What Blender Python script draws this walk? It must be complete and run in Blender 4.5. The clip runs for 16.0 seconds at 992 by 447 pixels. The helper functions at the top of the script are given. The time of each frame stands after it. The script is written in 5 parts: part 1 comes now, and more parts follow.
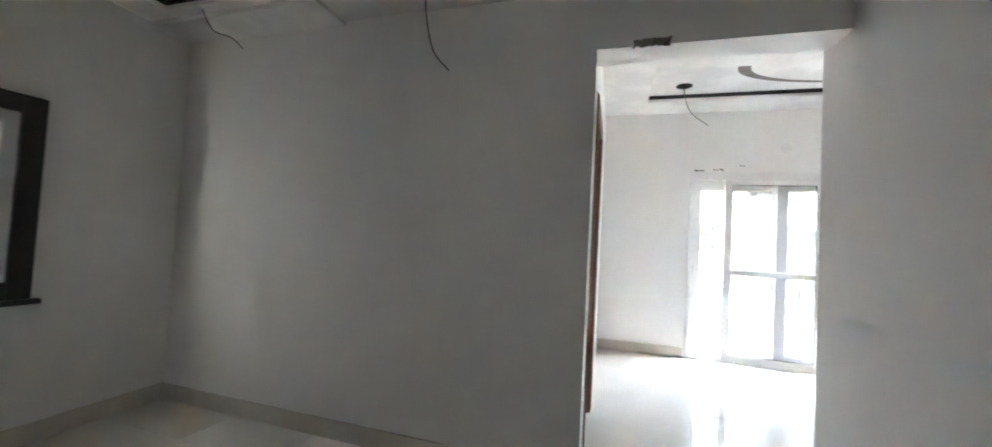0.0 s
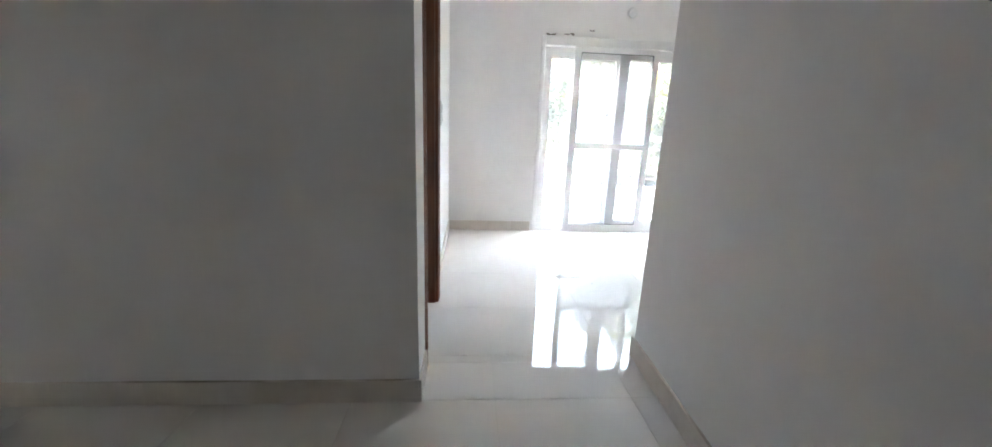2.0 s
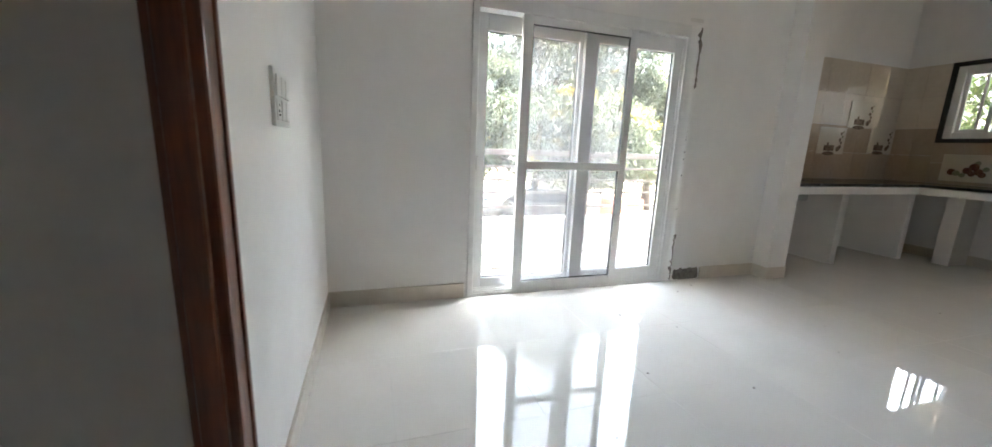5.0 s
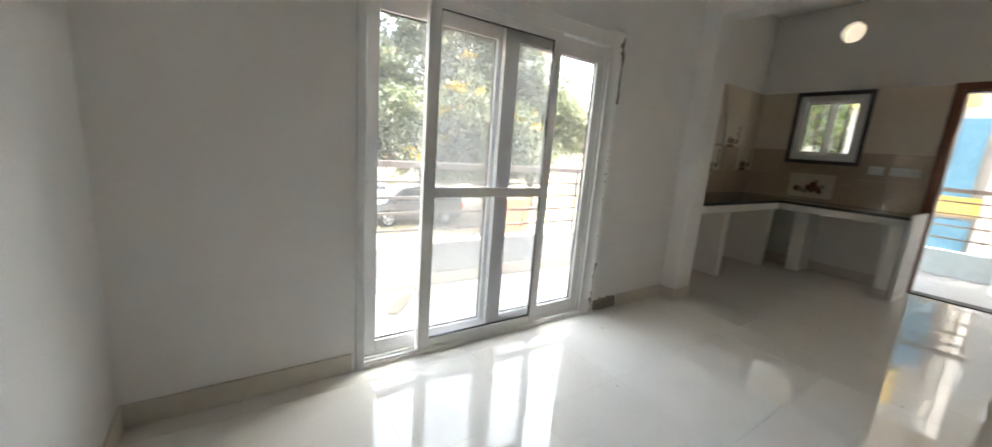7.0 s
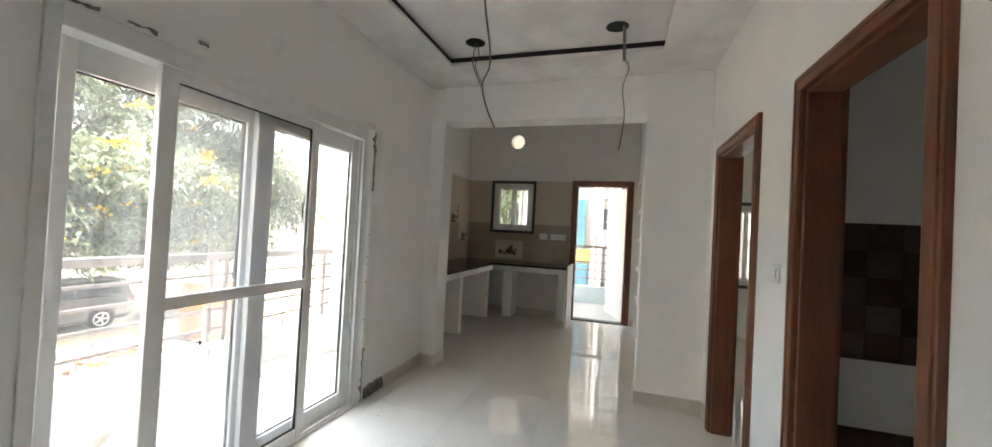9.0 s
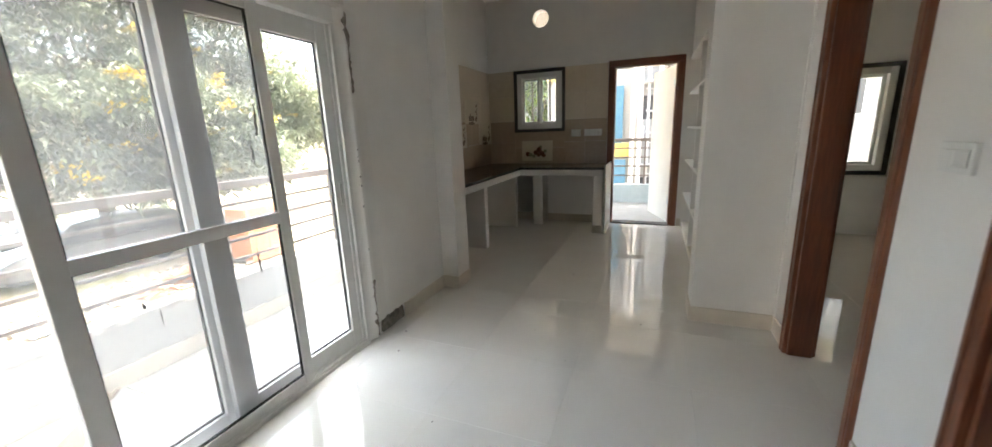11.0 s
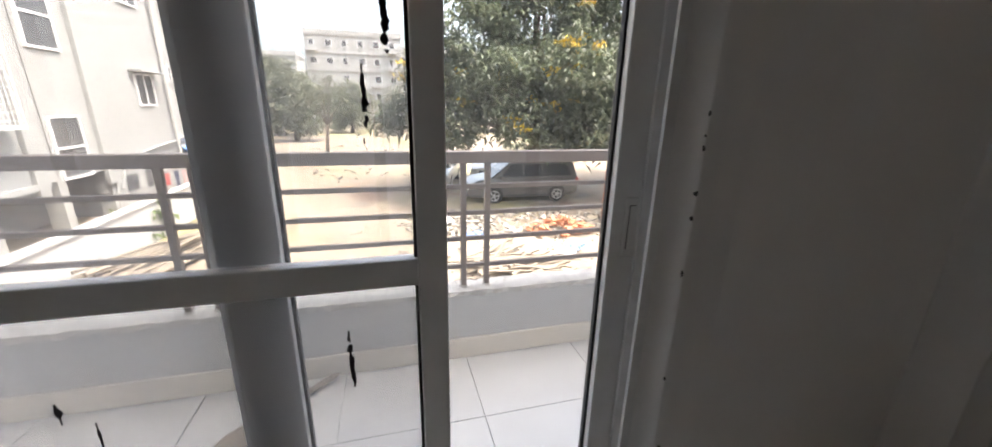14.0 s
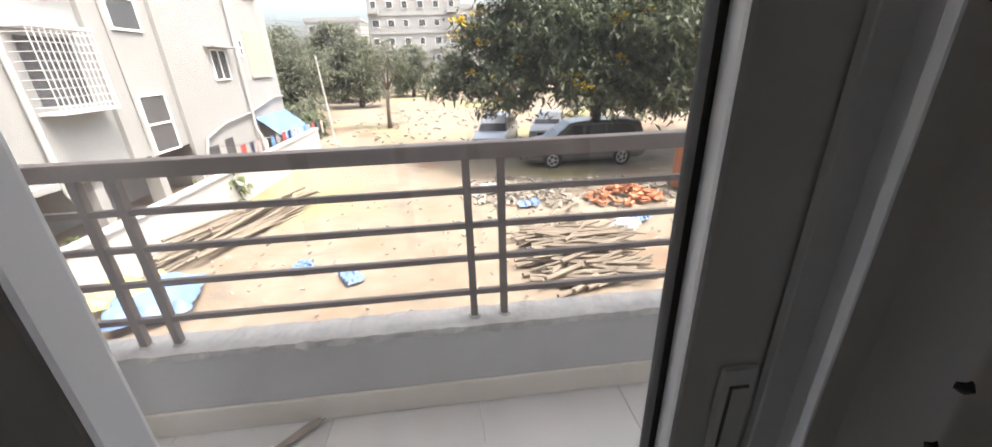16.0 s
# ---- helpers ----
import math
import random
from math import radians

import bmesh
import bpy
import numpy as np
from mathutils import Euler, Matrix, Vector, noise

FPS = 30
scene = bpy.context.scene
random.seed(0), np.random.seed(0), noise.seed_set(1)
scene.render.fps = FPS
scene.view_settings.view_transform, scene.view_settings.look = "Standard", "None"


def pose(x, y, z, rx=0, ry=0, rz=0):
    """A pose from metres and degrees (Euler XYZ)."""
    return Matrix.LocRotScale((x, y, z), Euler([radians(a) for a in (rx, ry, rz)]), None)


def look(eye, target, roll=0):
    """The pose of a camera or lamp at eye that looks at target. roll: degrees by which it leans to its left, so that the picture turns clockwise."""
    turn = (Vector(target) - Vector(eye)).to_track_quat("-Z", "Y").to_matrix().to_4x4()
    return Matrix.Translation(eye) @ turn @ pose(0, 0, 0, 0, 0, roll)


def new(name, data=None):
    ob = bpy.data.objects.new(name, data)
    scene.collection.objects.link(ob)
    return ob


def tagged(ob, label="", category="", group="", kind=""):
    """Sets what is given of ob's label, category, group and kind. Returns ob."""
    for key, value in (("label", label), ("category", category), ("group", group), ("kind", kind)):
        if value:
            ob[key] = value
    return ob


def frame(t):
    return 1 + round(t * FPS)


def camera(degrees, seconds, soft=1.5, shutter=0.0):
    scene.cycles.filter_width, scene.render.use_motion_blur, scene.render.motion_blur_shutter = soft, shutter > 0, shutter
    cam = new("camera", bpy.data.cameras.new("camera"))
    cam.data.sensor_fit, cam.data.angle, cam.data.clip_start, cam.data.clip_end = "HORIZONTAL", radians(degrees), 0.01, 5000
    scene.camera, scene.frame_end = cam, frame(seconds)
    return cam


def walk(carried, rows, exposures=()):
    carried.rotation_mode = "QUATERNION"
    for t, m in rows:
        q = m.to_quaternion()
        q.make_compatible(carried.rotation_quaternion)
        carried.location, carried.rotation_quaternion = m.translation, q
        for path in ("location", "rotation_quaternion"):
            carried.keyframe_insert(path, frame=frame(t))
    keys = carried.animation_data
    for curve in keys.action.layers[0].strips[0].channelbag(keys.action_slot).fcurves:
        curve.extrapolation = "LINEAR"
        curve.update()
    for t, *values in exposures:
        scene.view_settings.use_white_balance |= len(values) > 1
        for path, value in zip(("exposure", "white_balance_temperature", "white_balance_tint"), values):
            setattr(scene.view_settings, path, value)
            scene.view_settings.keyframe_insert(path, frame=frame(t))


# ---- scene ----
cam = camera(103.2, 16.0, shutter=0.3)

PATH = [
    (0, (0.144, -4.715, 1.18), (-0.431, -2.801, 1.254), 3.1),
    (0.5, (0.17, -4.704, 1.208), (-0.103, -2.729, 1.054), 2.4),
    (1, (0.176, -4.652, 1.201), (0.109, -2.684, 0.856), 1.9),
    (1.5, (0.225, -4.449, 1.187), (0.244, -2.495, 0.763), 0.6),
    (2, (0.223, -4.232, 1.14), (0.362, -2.297, 0.652), 2.1),
    (2.5, (0.198, -3.961, 1.139), (0.477, -2.024, 0.729), 2.0),
    (3, (0.221, -3.708, 1.168), (0.559, -1.786, 0.733), 2.4),
    (3.5, (0.256, -3.417, 1.102), (0.665, -1.511, 0.657), 4.2),
    (4, (0.247, -3.117, 1.081), (0.767, -1.223, 0.704), 2.3),
    (4.2, (0.251, -3.011, 1.081), (0.801, -1.128, 0.693), 2.1),
    (6.3, (0.428, -2.1, 1.171), (1.109, -0.259, 0.79), 2.2),
    (6.5, (0.452, -2.037, 1.201), (1.184, -0.209, 0.848), 2.0),
    (7, (0.407, -1.948, 1.234), (1.526, -0.337, 0.842), 4.4),
    (7.5, (0.289, -1.834, 1.286), (1.837, -0.631, 0.888), 2.0),
    (8, (0.202, -1.806, 1.291), (1.979, -0.964, 0.922), 2.6),
    (8.5, (0.2, -1.753, 1.34), (2.081, -1.096, 1.166), 2.0),
    (9, (0.172, -1.785, 1.333), (2.082, -1.191, 1.367), 3.0),
    (9.5, (0.2, -1.784, 1.347), (2.14, -1.314, 1.223), 1.4),
    (9.7, (0.224, -1.788, 1.327), (2.154, -1.302, 1.126), 0.3),
    (11.8, (1.227, -1.523, 1.32), (2.989, -0.712, 0.833), -0.9),
    (12, (1.342, -1.472, 1.303), (3.087, -0.598, 0.866), 0.7),
    (12.5, (1.573, -1.341, 1.27), (3.124, -0.176, 0.785), 1.5),
    (13, (1.752, -1.198, 1.256), (3.013, 0.303, 0.862), 0.1),
    (13.5, (1.982, -0.888, 1.26), (2.776, 0.893, 0.816), 2.4),
    (14, (2.06, -0.694, 1.256), (2.569, 1.153, 0.68), 1.2),
    (14.5, (2.153, -0.467, 1.287), (2.528, 1.442, 0.824), -3.2),
    (15, (2.253, -0.304, 1.313), (2.415, 1.655, 0.944), 0.2),
    (15.5, (2.341, -0.193, 1.292), (2.527, 1.688, 0.637), 0.2),
    (16, (2.364, -0.178, 1.292), (2.551, 1.663, 0.533), -2.0),
]
EXPOSURES = [(0, 6.55, 6050, 7), (1.0, 6.45, 6000, 9), (2.0, 6.35, 6000, 9), (3.0, 6.15, 6050, 8), (4.0, 5.95, 6200, 7), (5.2, 5.1, 6400, 6), (6.3, 4.72, 6700, 5), (8.0, 4.75, 6700, 5), (9.0, 4.95, 6700, 5),
             (12.0, 4.5, 6650, 6), (13.0, 4.0, 6600, 8), (13.6, 3.32, 6600, 10), (14.2, 2.9, 6600, 12), (15.0, 2.43, 6600, 12), (16.0, 2.22, 6550, 12)]
walk(cam, [(t, look(eye, target, roll)) for t, eye, target, roll in PATH], EXPOSURES)

# ---- light: hazy high sun over the yard, sky through the openings ----
SUN = Vector((0.38, -0.20, 0.9)).normalized()
world = bpy.data.worlds.new("sky")
scene.world = world
world.use_nodes = True
wt = world.node_tree
sky = wt.nodes.new("ShaderNodeTexSky")
sky.sky_type = "NISHITA"
sky.sun_disc = False
sky.sun_elevation = math.asin(SUN.z)
sky.sun_rotation = math.atan2(SUN.x, SUN.y)
sky.dust_density = 7.0
sky.air_density = 1.0
haze = wt.nodes.new("ShaderNodeHueSaturation")
haze.inputs["Saturation"].default_value = 0.65
wt.links.new(sky.outputs[0], haze.inputs["Color"])
wt.links.new(haze.outputs[0], wt.nodes["Background"].inputs[0])
wt.nodes["Background"].inputs[1].default_value = 0.15
sun = new("sun", bpy.data.lights.new("sun", "SUN"))
sun.data.energy, sun.data.angle, sun.data.color = 0.9, radians(3.0), (1.0, 0.96, 0.90)
sun.matrix_world = look(SUN * 40, (0, 0, 0))
scene.cycles.max_bounces, scene.cycles.diffuse_bounces = 16, 10


# ---- materials ----
def mat(name, c, c2=None, big=0.8, fine=9.0, mix=0.35, rough=0.6, rvar=0.08, bump=0.08, bscale=45.0, metal=0.0, coat=0.0,
        stretch=(1, 1, 1), island=0.0, spec=0.5, rand=0.0, leafy=0.0):
    """A surface whose colour drifts between c and c2 at two scales, with grain in roughness and relief."""
    m = bpy.data.materials.new(name)
    m.use_nodes = True
    t = m.node_tree
    n, l = t.nodes, t.links
    b = n["Principled BSDF"]
    c2 = c2 or tuple(v * 0.86 for v in c)
    geo = n.new("ShaderNodeNewGeometry")
    mp = n.new("ShaderNodeMapping")
    mp.inputs["Scale"].default_value = stretch
    l.new(geo.outputs["Position"], mp.inputs[0])
    n1, n2 = n.new("ShaderNodeTexNoise"), n.new("ShaderNodeTexNoise")
    for k, s in ((n1, big), (n2, fine)):
        k.inputs["Scale"].default_value = s
        k.inputs["Detail"].default_value = 5
        l.new(mp.outputs[0], k.inputs["Vector"])
    add = n.new("ShaderNodeMath")
    add.operation = "ADD"
    l.new(n1.outputs[0], add.inputs[0])
    l.new(n2.outputs[0], add.inputs[1])
    ramp = n.new("ShaderNodeMapRange")
    ramp.inputs[1].default_value, ramp.inputs[2].default_value = 1.0 - mix, 1.0 + mix
    l.new(add.outputs[0], ramp.inputs[0])
    mx = n.new("ShaderNodeMix")
    mx.data_type = "RGBA"
    mx.inputs[6].default_value, mx.inputs[7].default_value = (*c, 1), (*c2, 1)
    l.new(ramp.outputs[0], mx.inputs[0])
    col = mx.outputs[2]
    if island or rand:
        hsv = n.new("ShaderNodeHueSaturation")
        mr = n.new("ShaderNodeMapRange")
        amp = island or rand
        mr.inputs[3].default_value, mr.inputs[4].default_value = 1 - amp, 1 + amp
        src = geo.outputs["Random Per Island"] if island else n.new("ShaderNodeObjectInfo").outputs["Random"]
        l.new(src, mr.inputs[0])
        l.new(mr.outputs[0], hsv.inputs["Value"])
        l.new(col, hsv.inputs["Color"])
        col = hsv.outputs[0]
    l.new(col, b.inputs["Base Color"])
    rr = n.new("ShaderNodeMapRange")
    rr.inputs[3].default_value, rr.inputs[4].default_value = max(0.004, rough - rvar), min(1, rough + rvar)
    l.new(n2.outputs[0], rr.inputs[0])
    l.new(rr.outputs[0], b.inputs["Roughness"])
    b.inputs["Metallic"].default_value = metal
    b.inputs["Specular IOR Level"].default_value = spec
    if coat:
        b.inputs["Coat Weight"].default_value, b.inputs["Coat Roughness"].default_value = coat, 0.12
    if leafy:
        tl, ms = n.new("ShaderNodeBsdfTranslucent"), n.new("ShaderNodeMixShader")
        l.new(col, tl.inputs[0])
        ms.inputs[0].default_value = leafy
        l.new(b.outputs[0], ms.inputs[1])
        l.new(tl.outputs[0], ms.inputs[2])
        l.new(ms.outputs[0], n["Material Output"].inputs[0])
    if bump:
        n3, bp = n.new("ShaderNodeTexNoise"), n.new("ShaderNodeBump")
        n3.inputs["Scale"].default_value, n3.inputs["Detail"].default_value = bscale, 4
        l.new(mp.outputs[0], n3.inputs["Vector"])
        bp.inputs["Strength"].default_value, bp.inputs["Distance"].default_value = bump, 0.01
        l.new(n3.outputs[0], bp.inputs["Height"])
        l.new(bp.outputs[0], b.inputs["Normal"])
    return m


def pane(name, veil=0.0, tint=(1, 1, 1), film=(0.8, 0.8, 0.78)):
    """Clear sheet glass: see-through with a Fresnel gloss; veil is a thin film of dust or a net."""
    m = bpy.data.materials.new(name)
    m.use_nodes = True
    n, l = m.node_tree.nodes, m.node_tree.links
    n.remove(n["Principled BSDF"])
    out = n["Material Output"]
    tr, gl, df, fr = n.new("ShaderNodeBsdfTransparent"), n.new("ShaderNodeBsdfGlossy"), n.new("ShaderNodeBsdfTranslucent"), n.new("ShaderNodeLayerWeight")
    tr.inputs[0].default_value = (*tint, 1)
    gl.inputs["Roughness"].default_value = 0.02
    df.inputs[0].default_value = (*film, 1)
    fr.inputs[0].default_value = 0.5
    pw = n.new("ShaderNodeMath")
    pw.operation = "POWER"
    pw.inputs[1].default_value = 4.5
    l.new(fr.outputs["Facing"], pw.inputs[0])
    gm = n.new("ShaderNodeMapRange")
    gm.inputs[3].default_value, gm.inputs[4].default_value = 0.035, 0.8
    l.new(pw.outputs[0], gm.inputs[0])
    a, b = n.new("ShaderNodeMixShader"), n.new("ShaderNodeMixShader")
    geo, ns, mr = n.new("ShaderNodeNewGeometry"), n.new("ShaderNodeTexNoise"), n.new("ShaderNodeMapRange")
    ns.inputs["Scale"].default_value, ns.inputs["Detail"].default_value = 3.0, 6
    l.new(geo.outputs["Position"], ns.inputs["Vector"])
    mr.inputs[1].default_value, mr.inputs[2].default_value = 0.3, 0.75
    mr.inputs[3].default_value, mr.inputs[4].default_value = veil * 0.6, veil * 1.4
    l.new(ns.outputs[0], mr.inputs[0])
    l.new(mr.outputs[0], a.inputs[0])
    l.new(tr.outputs[0], a.inputs[1])
    l.new(df.outputs[0], a.inputs[2])
    l.new(gm.outputs[0], b.inputs[0])
    l.new(a.outputs[0], b.inputs[1])
    l.new(gl.outputs[0], b.inputs[2])
    l.new(b.outputs[0], out.inputs[0])
    return m


PLASTER = mat("white_wall_paint", (0.835, 0.825, 0.805), (0.785, 0.775, 0.755), big=0.7, fine=5, rough=0.62, bump=0.05, bscale=25)
PUTTY = mat("puttied_gypsum_board", (0.80, 0.785, 0.755), (0.68, 0.67, 0.645), big=1.3, fine=3.0, mix=0.12, rough=0.85, bump=0.03)
# near-black colour that stands in for shade inside ceiling gaps and holes
GAP_SHADE = mat("painted_gap_shade", (0.03, 0.028, 0.026), rough=0.9)
TILE = mat("polished_floor_tile", (0.77, 0.74, 0.69), (0.72, 0.69, 0.64), big=0.6, fine=4, rough=0.009, rvar=0.005, bump=0.0, rand=0.012, spec=0.6)
GROUT = mat("floor_grout", (0.70, 0.67, 0.615), rough=0.9)
SKIRT = mat("tile_skirting", (0.68, 0.63, 0.555), (0.60, 0.55, 0.475), big=2, fine=14, rough=0.35, rvar=0.1)
WOOD = mat("varnished_teak", (0.22, 0.075, 0.033), (0.13, 0.042, 0.02), big=1.5, fine=12, mix=0.3, rough=0.36, bump=0.12, bscale=22, stretch=(9, 9, 0.8), coat=0.25)
WOODH = mat("varnished_teak_head", (0.22, 0.075, 0.033), (0.13, 0.042, 0.02), big=1.5, fine=12, mix=0.3, rough=0.36, bump=0.12, bscale=22, stretch=(0.8, 0.8, 9), coat=0.25)
UPVC = mat("white_window_profile", (0.80, 0.80, 0.79), (0.72, 0.715, 0.70), big=2, fine=14, rough=0.38, bump=0.02)
GASKET = mat("black_gasket", (0.02, 0.02, 0.02), rough=0.7)
DUSTY = pane("dusty_glass", 0.03, (0.95, 0.96, 0.95), (0.7, 0.7, 0.69))
GLASS = pane("clear_glass", 0.022, (0.97, 0.98, 0.97), (0.7, 0.7, 0.69))
NETTING = pane("insect_netting", 0.09, (0.86, 0.86, 0.86), (0.42, 0.42, 0.41))
GRANITE = mat("black_granite", (0.02, 0.02, 0.022), (0.06, 0.06, 0.062), big=30, fine=180, mix=0.2, rough=0.15, bump=0)
# dark stone of sills and surrounds; also paints the shadow in plaster chips
STONE_TRIM_CHIP_SHADE = mat("dark_stone_trim_and_chip_shade", (0.055, 0.05, 0.048), (0.03, 0.028, 0.028), big=6, fine=60, rough=0.5)
CEMENT = mat("bare_cement", (0.30, 0.27, 0.24), (0.17, 0.15, 0.13), big=12, fine=40, mix=0.2, rough=0.95, bump=0.7, bscale=60)
SWITCH = mat("white_switch_plastic", (0.80, 0.80, 0.78), rough=0.3, bump=0)
SLOT = mat("socket_slots", (0.05, 0.05, 0.05), rough=0.6, bump=0)
WALLTILE_L = mat("cream_wall_tile", (0.66, 0.58, 0.48), (0.60, 0.52, 0.42), big=2, fine=20, rough=0.11, rvar=0.04, bump=0.01, rand=0.04)
WALLTILE_D = mat("beige_wall_tile", (0.46, 0.37, 0.28), (0.40, 0.31, 0.235), big=2, fine=20, rough=0.11, rvar=0.04, bump=0.01, rand=0.05)
BATH_A = mat("brown_bath_tile", (0.055, 0.033, 0.025), (0.03, 0.018, 0.015), fine=30, rough=0.15, rand=0.3)
BATH_B = mat("tan_bath_tile", (0.085, 0.062, 0.05), (0.055, 0.04, 0.033), fine=30, rough=0.15, rand=0.3)
FRUIT = mat("printed_fruit_red", (0.13, 0.05, 0.035), (0.22, 0.12, 0.07), big=25, fine=60, mix=0.2, rough=0.2, bump=0)
LEAFPRINT = mat("printed_leaf_green", (0.22, 0.24, 0.15), (0.35, 0.30, 0.24), big=25, fine=60, mix=0.2, rough=0.2, bump=0)
PRINTBASE = mat("printed_tile_cream", (0.68, 0.61, 0.50), rough=0.18, bump=0.01)
CUPPRINT = mat("printed_cup_brown", (0.13, 0.09, 0.065), (0.26, 0.20, 0.15), big=20, fine=60, mix=0.2, rough=0.2, bump=0)
CABLE = mat("grey_cable_sheath", (0.16, 0.15, 0.14), rough=0.6, bump=0)
CONDUIT = mat("corrugated_conduit", (0.22, 0.21, 0.20), rough=0.6, bump=0)
STEEL = mat("brushed_steel", (0.55, 0.55, 0.54), rough=0.32, metal=1.0, bump=0.03)
RAILPAINT = mat("brown_grey_rail_paint", (0.20, 0.165, 0.145), (0.15, 0.12, 0.105), big=3, fine=30, rough=0.55, bump=0.06)
DOORLEAF = mat("cream_flush_door", (0.74, 0.71, 0.64), (0.68, 0.65, 0.58), big=1.5, fine=8, rough=0.5)
BALC = mat("balcony_floor_tile", (0.43, 0.425, 0.415), (0.36, 0.355, 0.345), big=1.5, fine=8, rough=0.35, rand=0.03)
PARAPET = mat("white_parapet_paint", (0.52, 0.515, 0.50), (0.44, 0.43, 0.42), big=1.2, fine=10, rough=0.8, bump=0.15)
MORTAR = mat("grey_mortar", (0.50, 0.48, 0.45), (0.36, 0.345, 0.32), big=6, fine=30, mix=0.25, rough=0.95, bump=0.5)
UTIL = mat("blue_grey_parapet", (0.50, 0.57, 0.58), (0.42, 0.49, 0.50), big=2, fine=10, rough=0.8)
STRAW = mat("broom_straw", (0.24, 0.21, 0.17), (0.16, 0.135, 0.105), fine=40, rough=0.9, island=0.3)
FACADE = mat("white_render", (0.37, 0.365, 0.355), (0.31, 0.305, 0.295), big=0.35, fine=2.5, rough=0.85, bump=0.1, bscale=12)
FACADE_GREY = mat("grey_render", (0.36, 0.36, 0.355), (0.29, 0.29, 0.285), big=0.5, fine=3, rough=0.85)
BEIGE = mat("beige_render", (0.55, 0.43, 0.32), (0.47, 0.36, 0.27), rough=0.85)
YELLOW = mat("yellow_render", (0.62, 0.46, 0.15), (0.55, 0.40, 0.12), rough=0.8)
BLUEPAINT = mat("blue_shutter_paint", (0.10, 0.24, 0.36), (0.07, 0.17, 0.27), rough=0.5)
PALEBLUE = mat("pale_blue_render", (0.50, 0.62, 0.66), (0.44, 0.56, 0.60), rough=0.8)
SHADEGLASS = mat("dark_tinted_window", (0.07, 0.07, 0.075), (0.10, 0.10, 0.105), rough=0.12, bump=0)
PIPE = mat("grey_pvc_pipe", (0.55, 0.55, 0.54), (0.40, 0.38, 0.35), big=3, fine=10, rough=0.5)
AWNING = mat("blue_sheet_awning", (0.06, 0.16, 0.40), (0.10, 0.22, 0.46), rough=0.5)
# darker copy of the render, with the undercroft's shade in its colour
SHADOWED = mat("undercroft_render_shaded", (0.35, 0.34, 0.33), (0.26, 0.25, 0.24), rough=0.9)
BARK = mat("bark", (0.16, 0.12, 0.09), (0.09, 0.07, 0.055), big=3, fine=18, mix=0.3, rough=0.95, bump=0.6, bscale=20, stretch=(3, 3, 0.7))
LEAF = mat("feathery_leaves", (0.062, 0.080, 0.046), (0.115, 0.130, 0.080), big=0.6, fine=3, rough=0.5, bump=0, island=0.4, leafy=0.5)
LEAF2 = mat("bright_leaves", (0.085, 0.135, 0.035), (0.16, 0.19, 0.06), big=0.5, fine=3, rough=0.5, bump=0, island=0.4, leafy=0.5)
LEAF3 = mat("dusty_leaves", (0.10, 0.115, 0.07), (0.16, 0.165, 0.10), big=0.5, fine=3, rough=0.55, bump=0, island=0.35, leafy=0.5)
# far foliage: distance haze is mixed into these paler leaf colours
FARLEAF = mat("green_leaves_haze_tint", (0.15, 0.185, 0.10), (0.20, 0.225, 0.14), big=0.5, fine=3, rough=0.6, bump=0, island=0.25, leafy=0.5)
FARLEAF2 = mat("grey_leaves_haze_tint", (0.15, 0.165, 0.115), (0.20, 0.205, 0.15), big=0.5, fine=3, rough=0.6, bump=0, island=0.25, leafy=0.5)
FLOWER = mat("yellow_flowers", (0.75, 0.52, 0.03), (0.62, 0.42, 0.03), rough=0.6, bump=0, island=0.15)
LOG = mat("dry_logs", (0.30, 0.25, 0.19), (0.19, 0.15, 0.115), big=2, fine=20, mix=0.3, rough=0.9, bump=0.3, island=0.35)
BRICK = mat("red_bricks", (0.48, 0.20, 0.10), (0.38, 0.15, 0.08), big=4, fine=20, rough=0.9, bump=0.3, island=0.2)
RUBBLE = mat("rubble_chips", (0.34, 0.31, 0.27), (0.20, 0.175, 0.15), big=3, fine=15, rough=0.95, island=0.4)
TARP_B = mat("blue_tarp", (0.11, 0.20, 0.42), (0.20, 0.29, 0.47), big=2, fine=9, rough=0.45)
TARP_Y = mat("yellow_tarp", (0.46, 0.40, 0.10), (0.42, 0.38, 0.2), big=2, fine=9, rough=0.5)
PLASTIC_W = mat("white_sack", (0.72, 0.70, 0.67), rough=0.5)
SUV = mat("dark_grey_car_paint", (0.065, 0.065, 0.065), (0.085, 0.083, 0.08), rough=0.3, coat=0.6, bump=0)
SILVER = mat("silver_car_paint", (0.62, 0.63, 0.64), rough=0.3, metal=0.5, coat=0.6, bump=0)
WHITECAR = mat("white_car_paint", (0.76, 0.76, 0.75), rough=0.3, coat=0.6, bump=0)
RUBBER = mat("tyre_rubber", (0.025, 0.025, 0.025), rough=0.85)
CARGLASS = mat("car_glass", (0.03, 0.035, 0.04), rough=0.08, bump=0)
LAMPGLASS = mat("headlamp_glass", (0.7, 0.7, 0.7), rough=0.1, bump=0)
CLOTH = [mat("cloth_" + w, c, rough=0.95, bump=0.2) for w, c in (("red", (0.45, 0.08, 0.07)), ("navy", (0.04, 0.05, 0.10)),
         ("pink", (0.62, 0.40, 0.38)), ("white", (0.70, 0.68, 0.66)), ("blue", (0.14, 0.26, 0.50)), ("grey", (0.30, 0.29, 0.29)))]


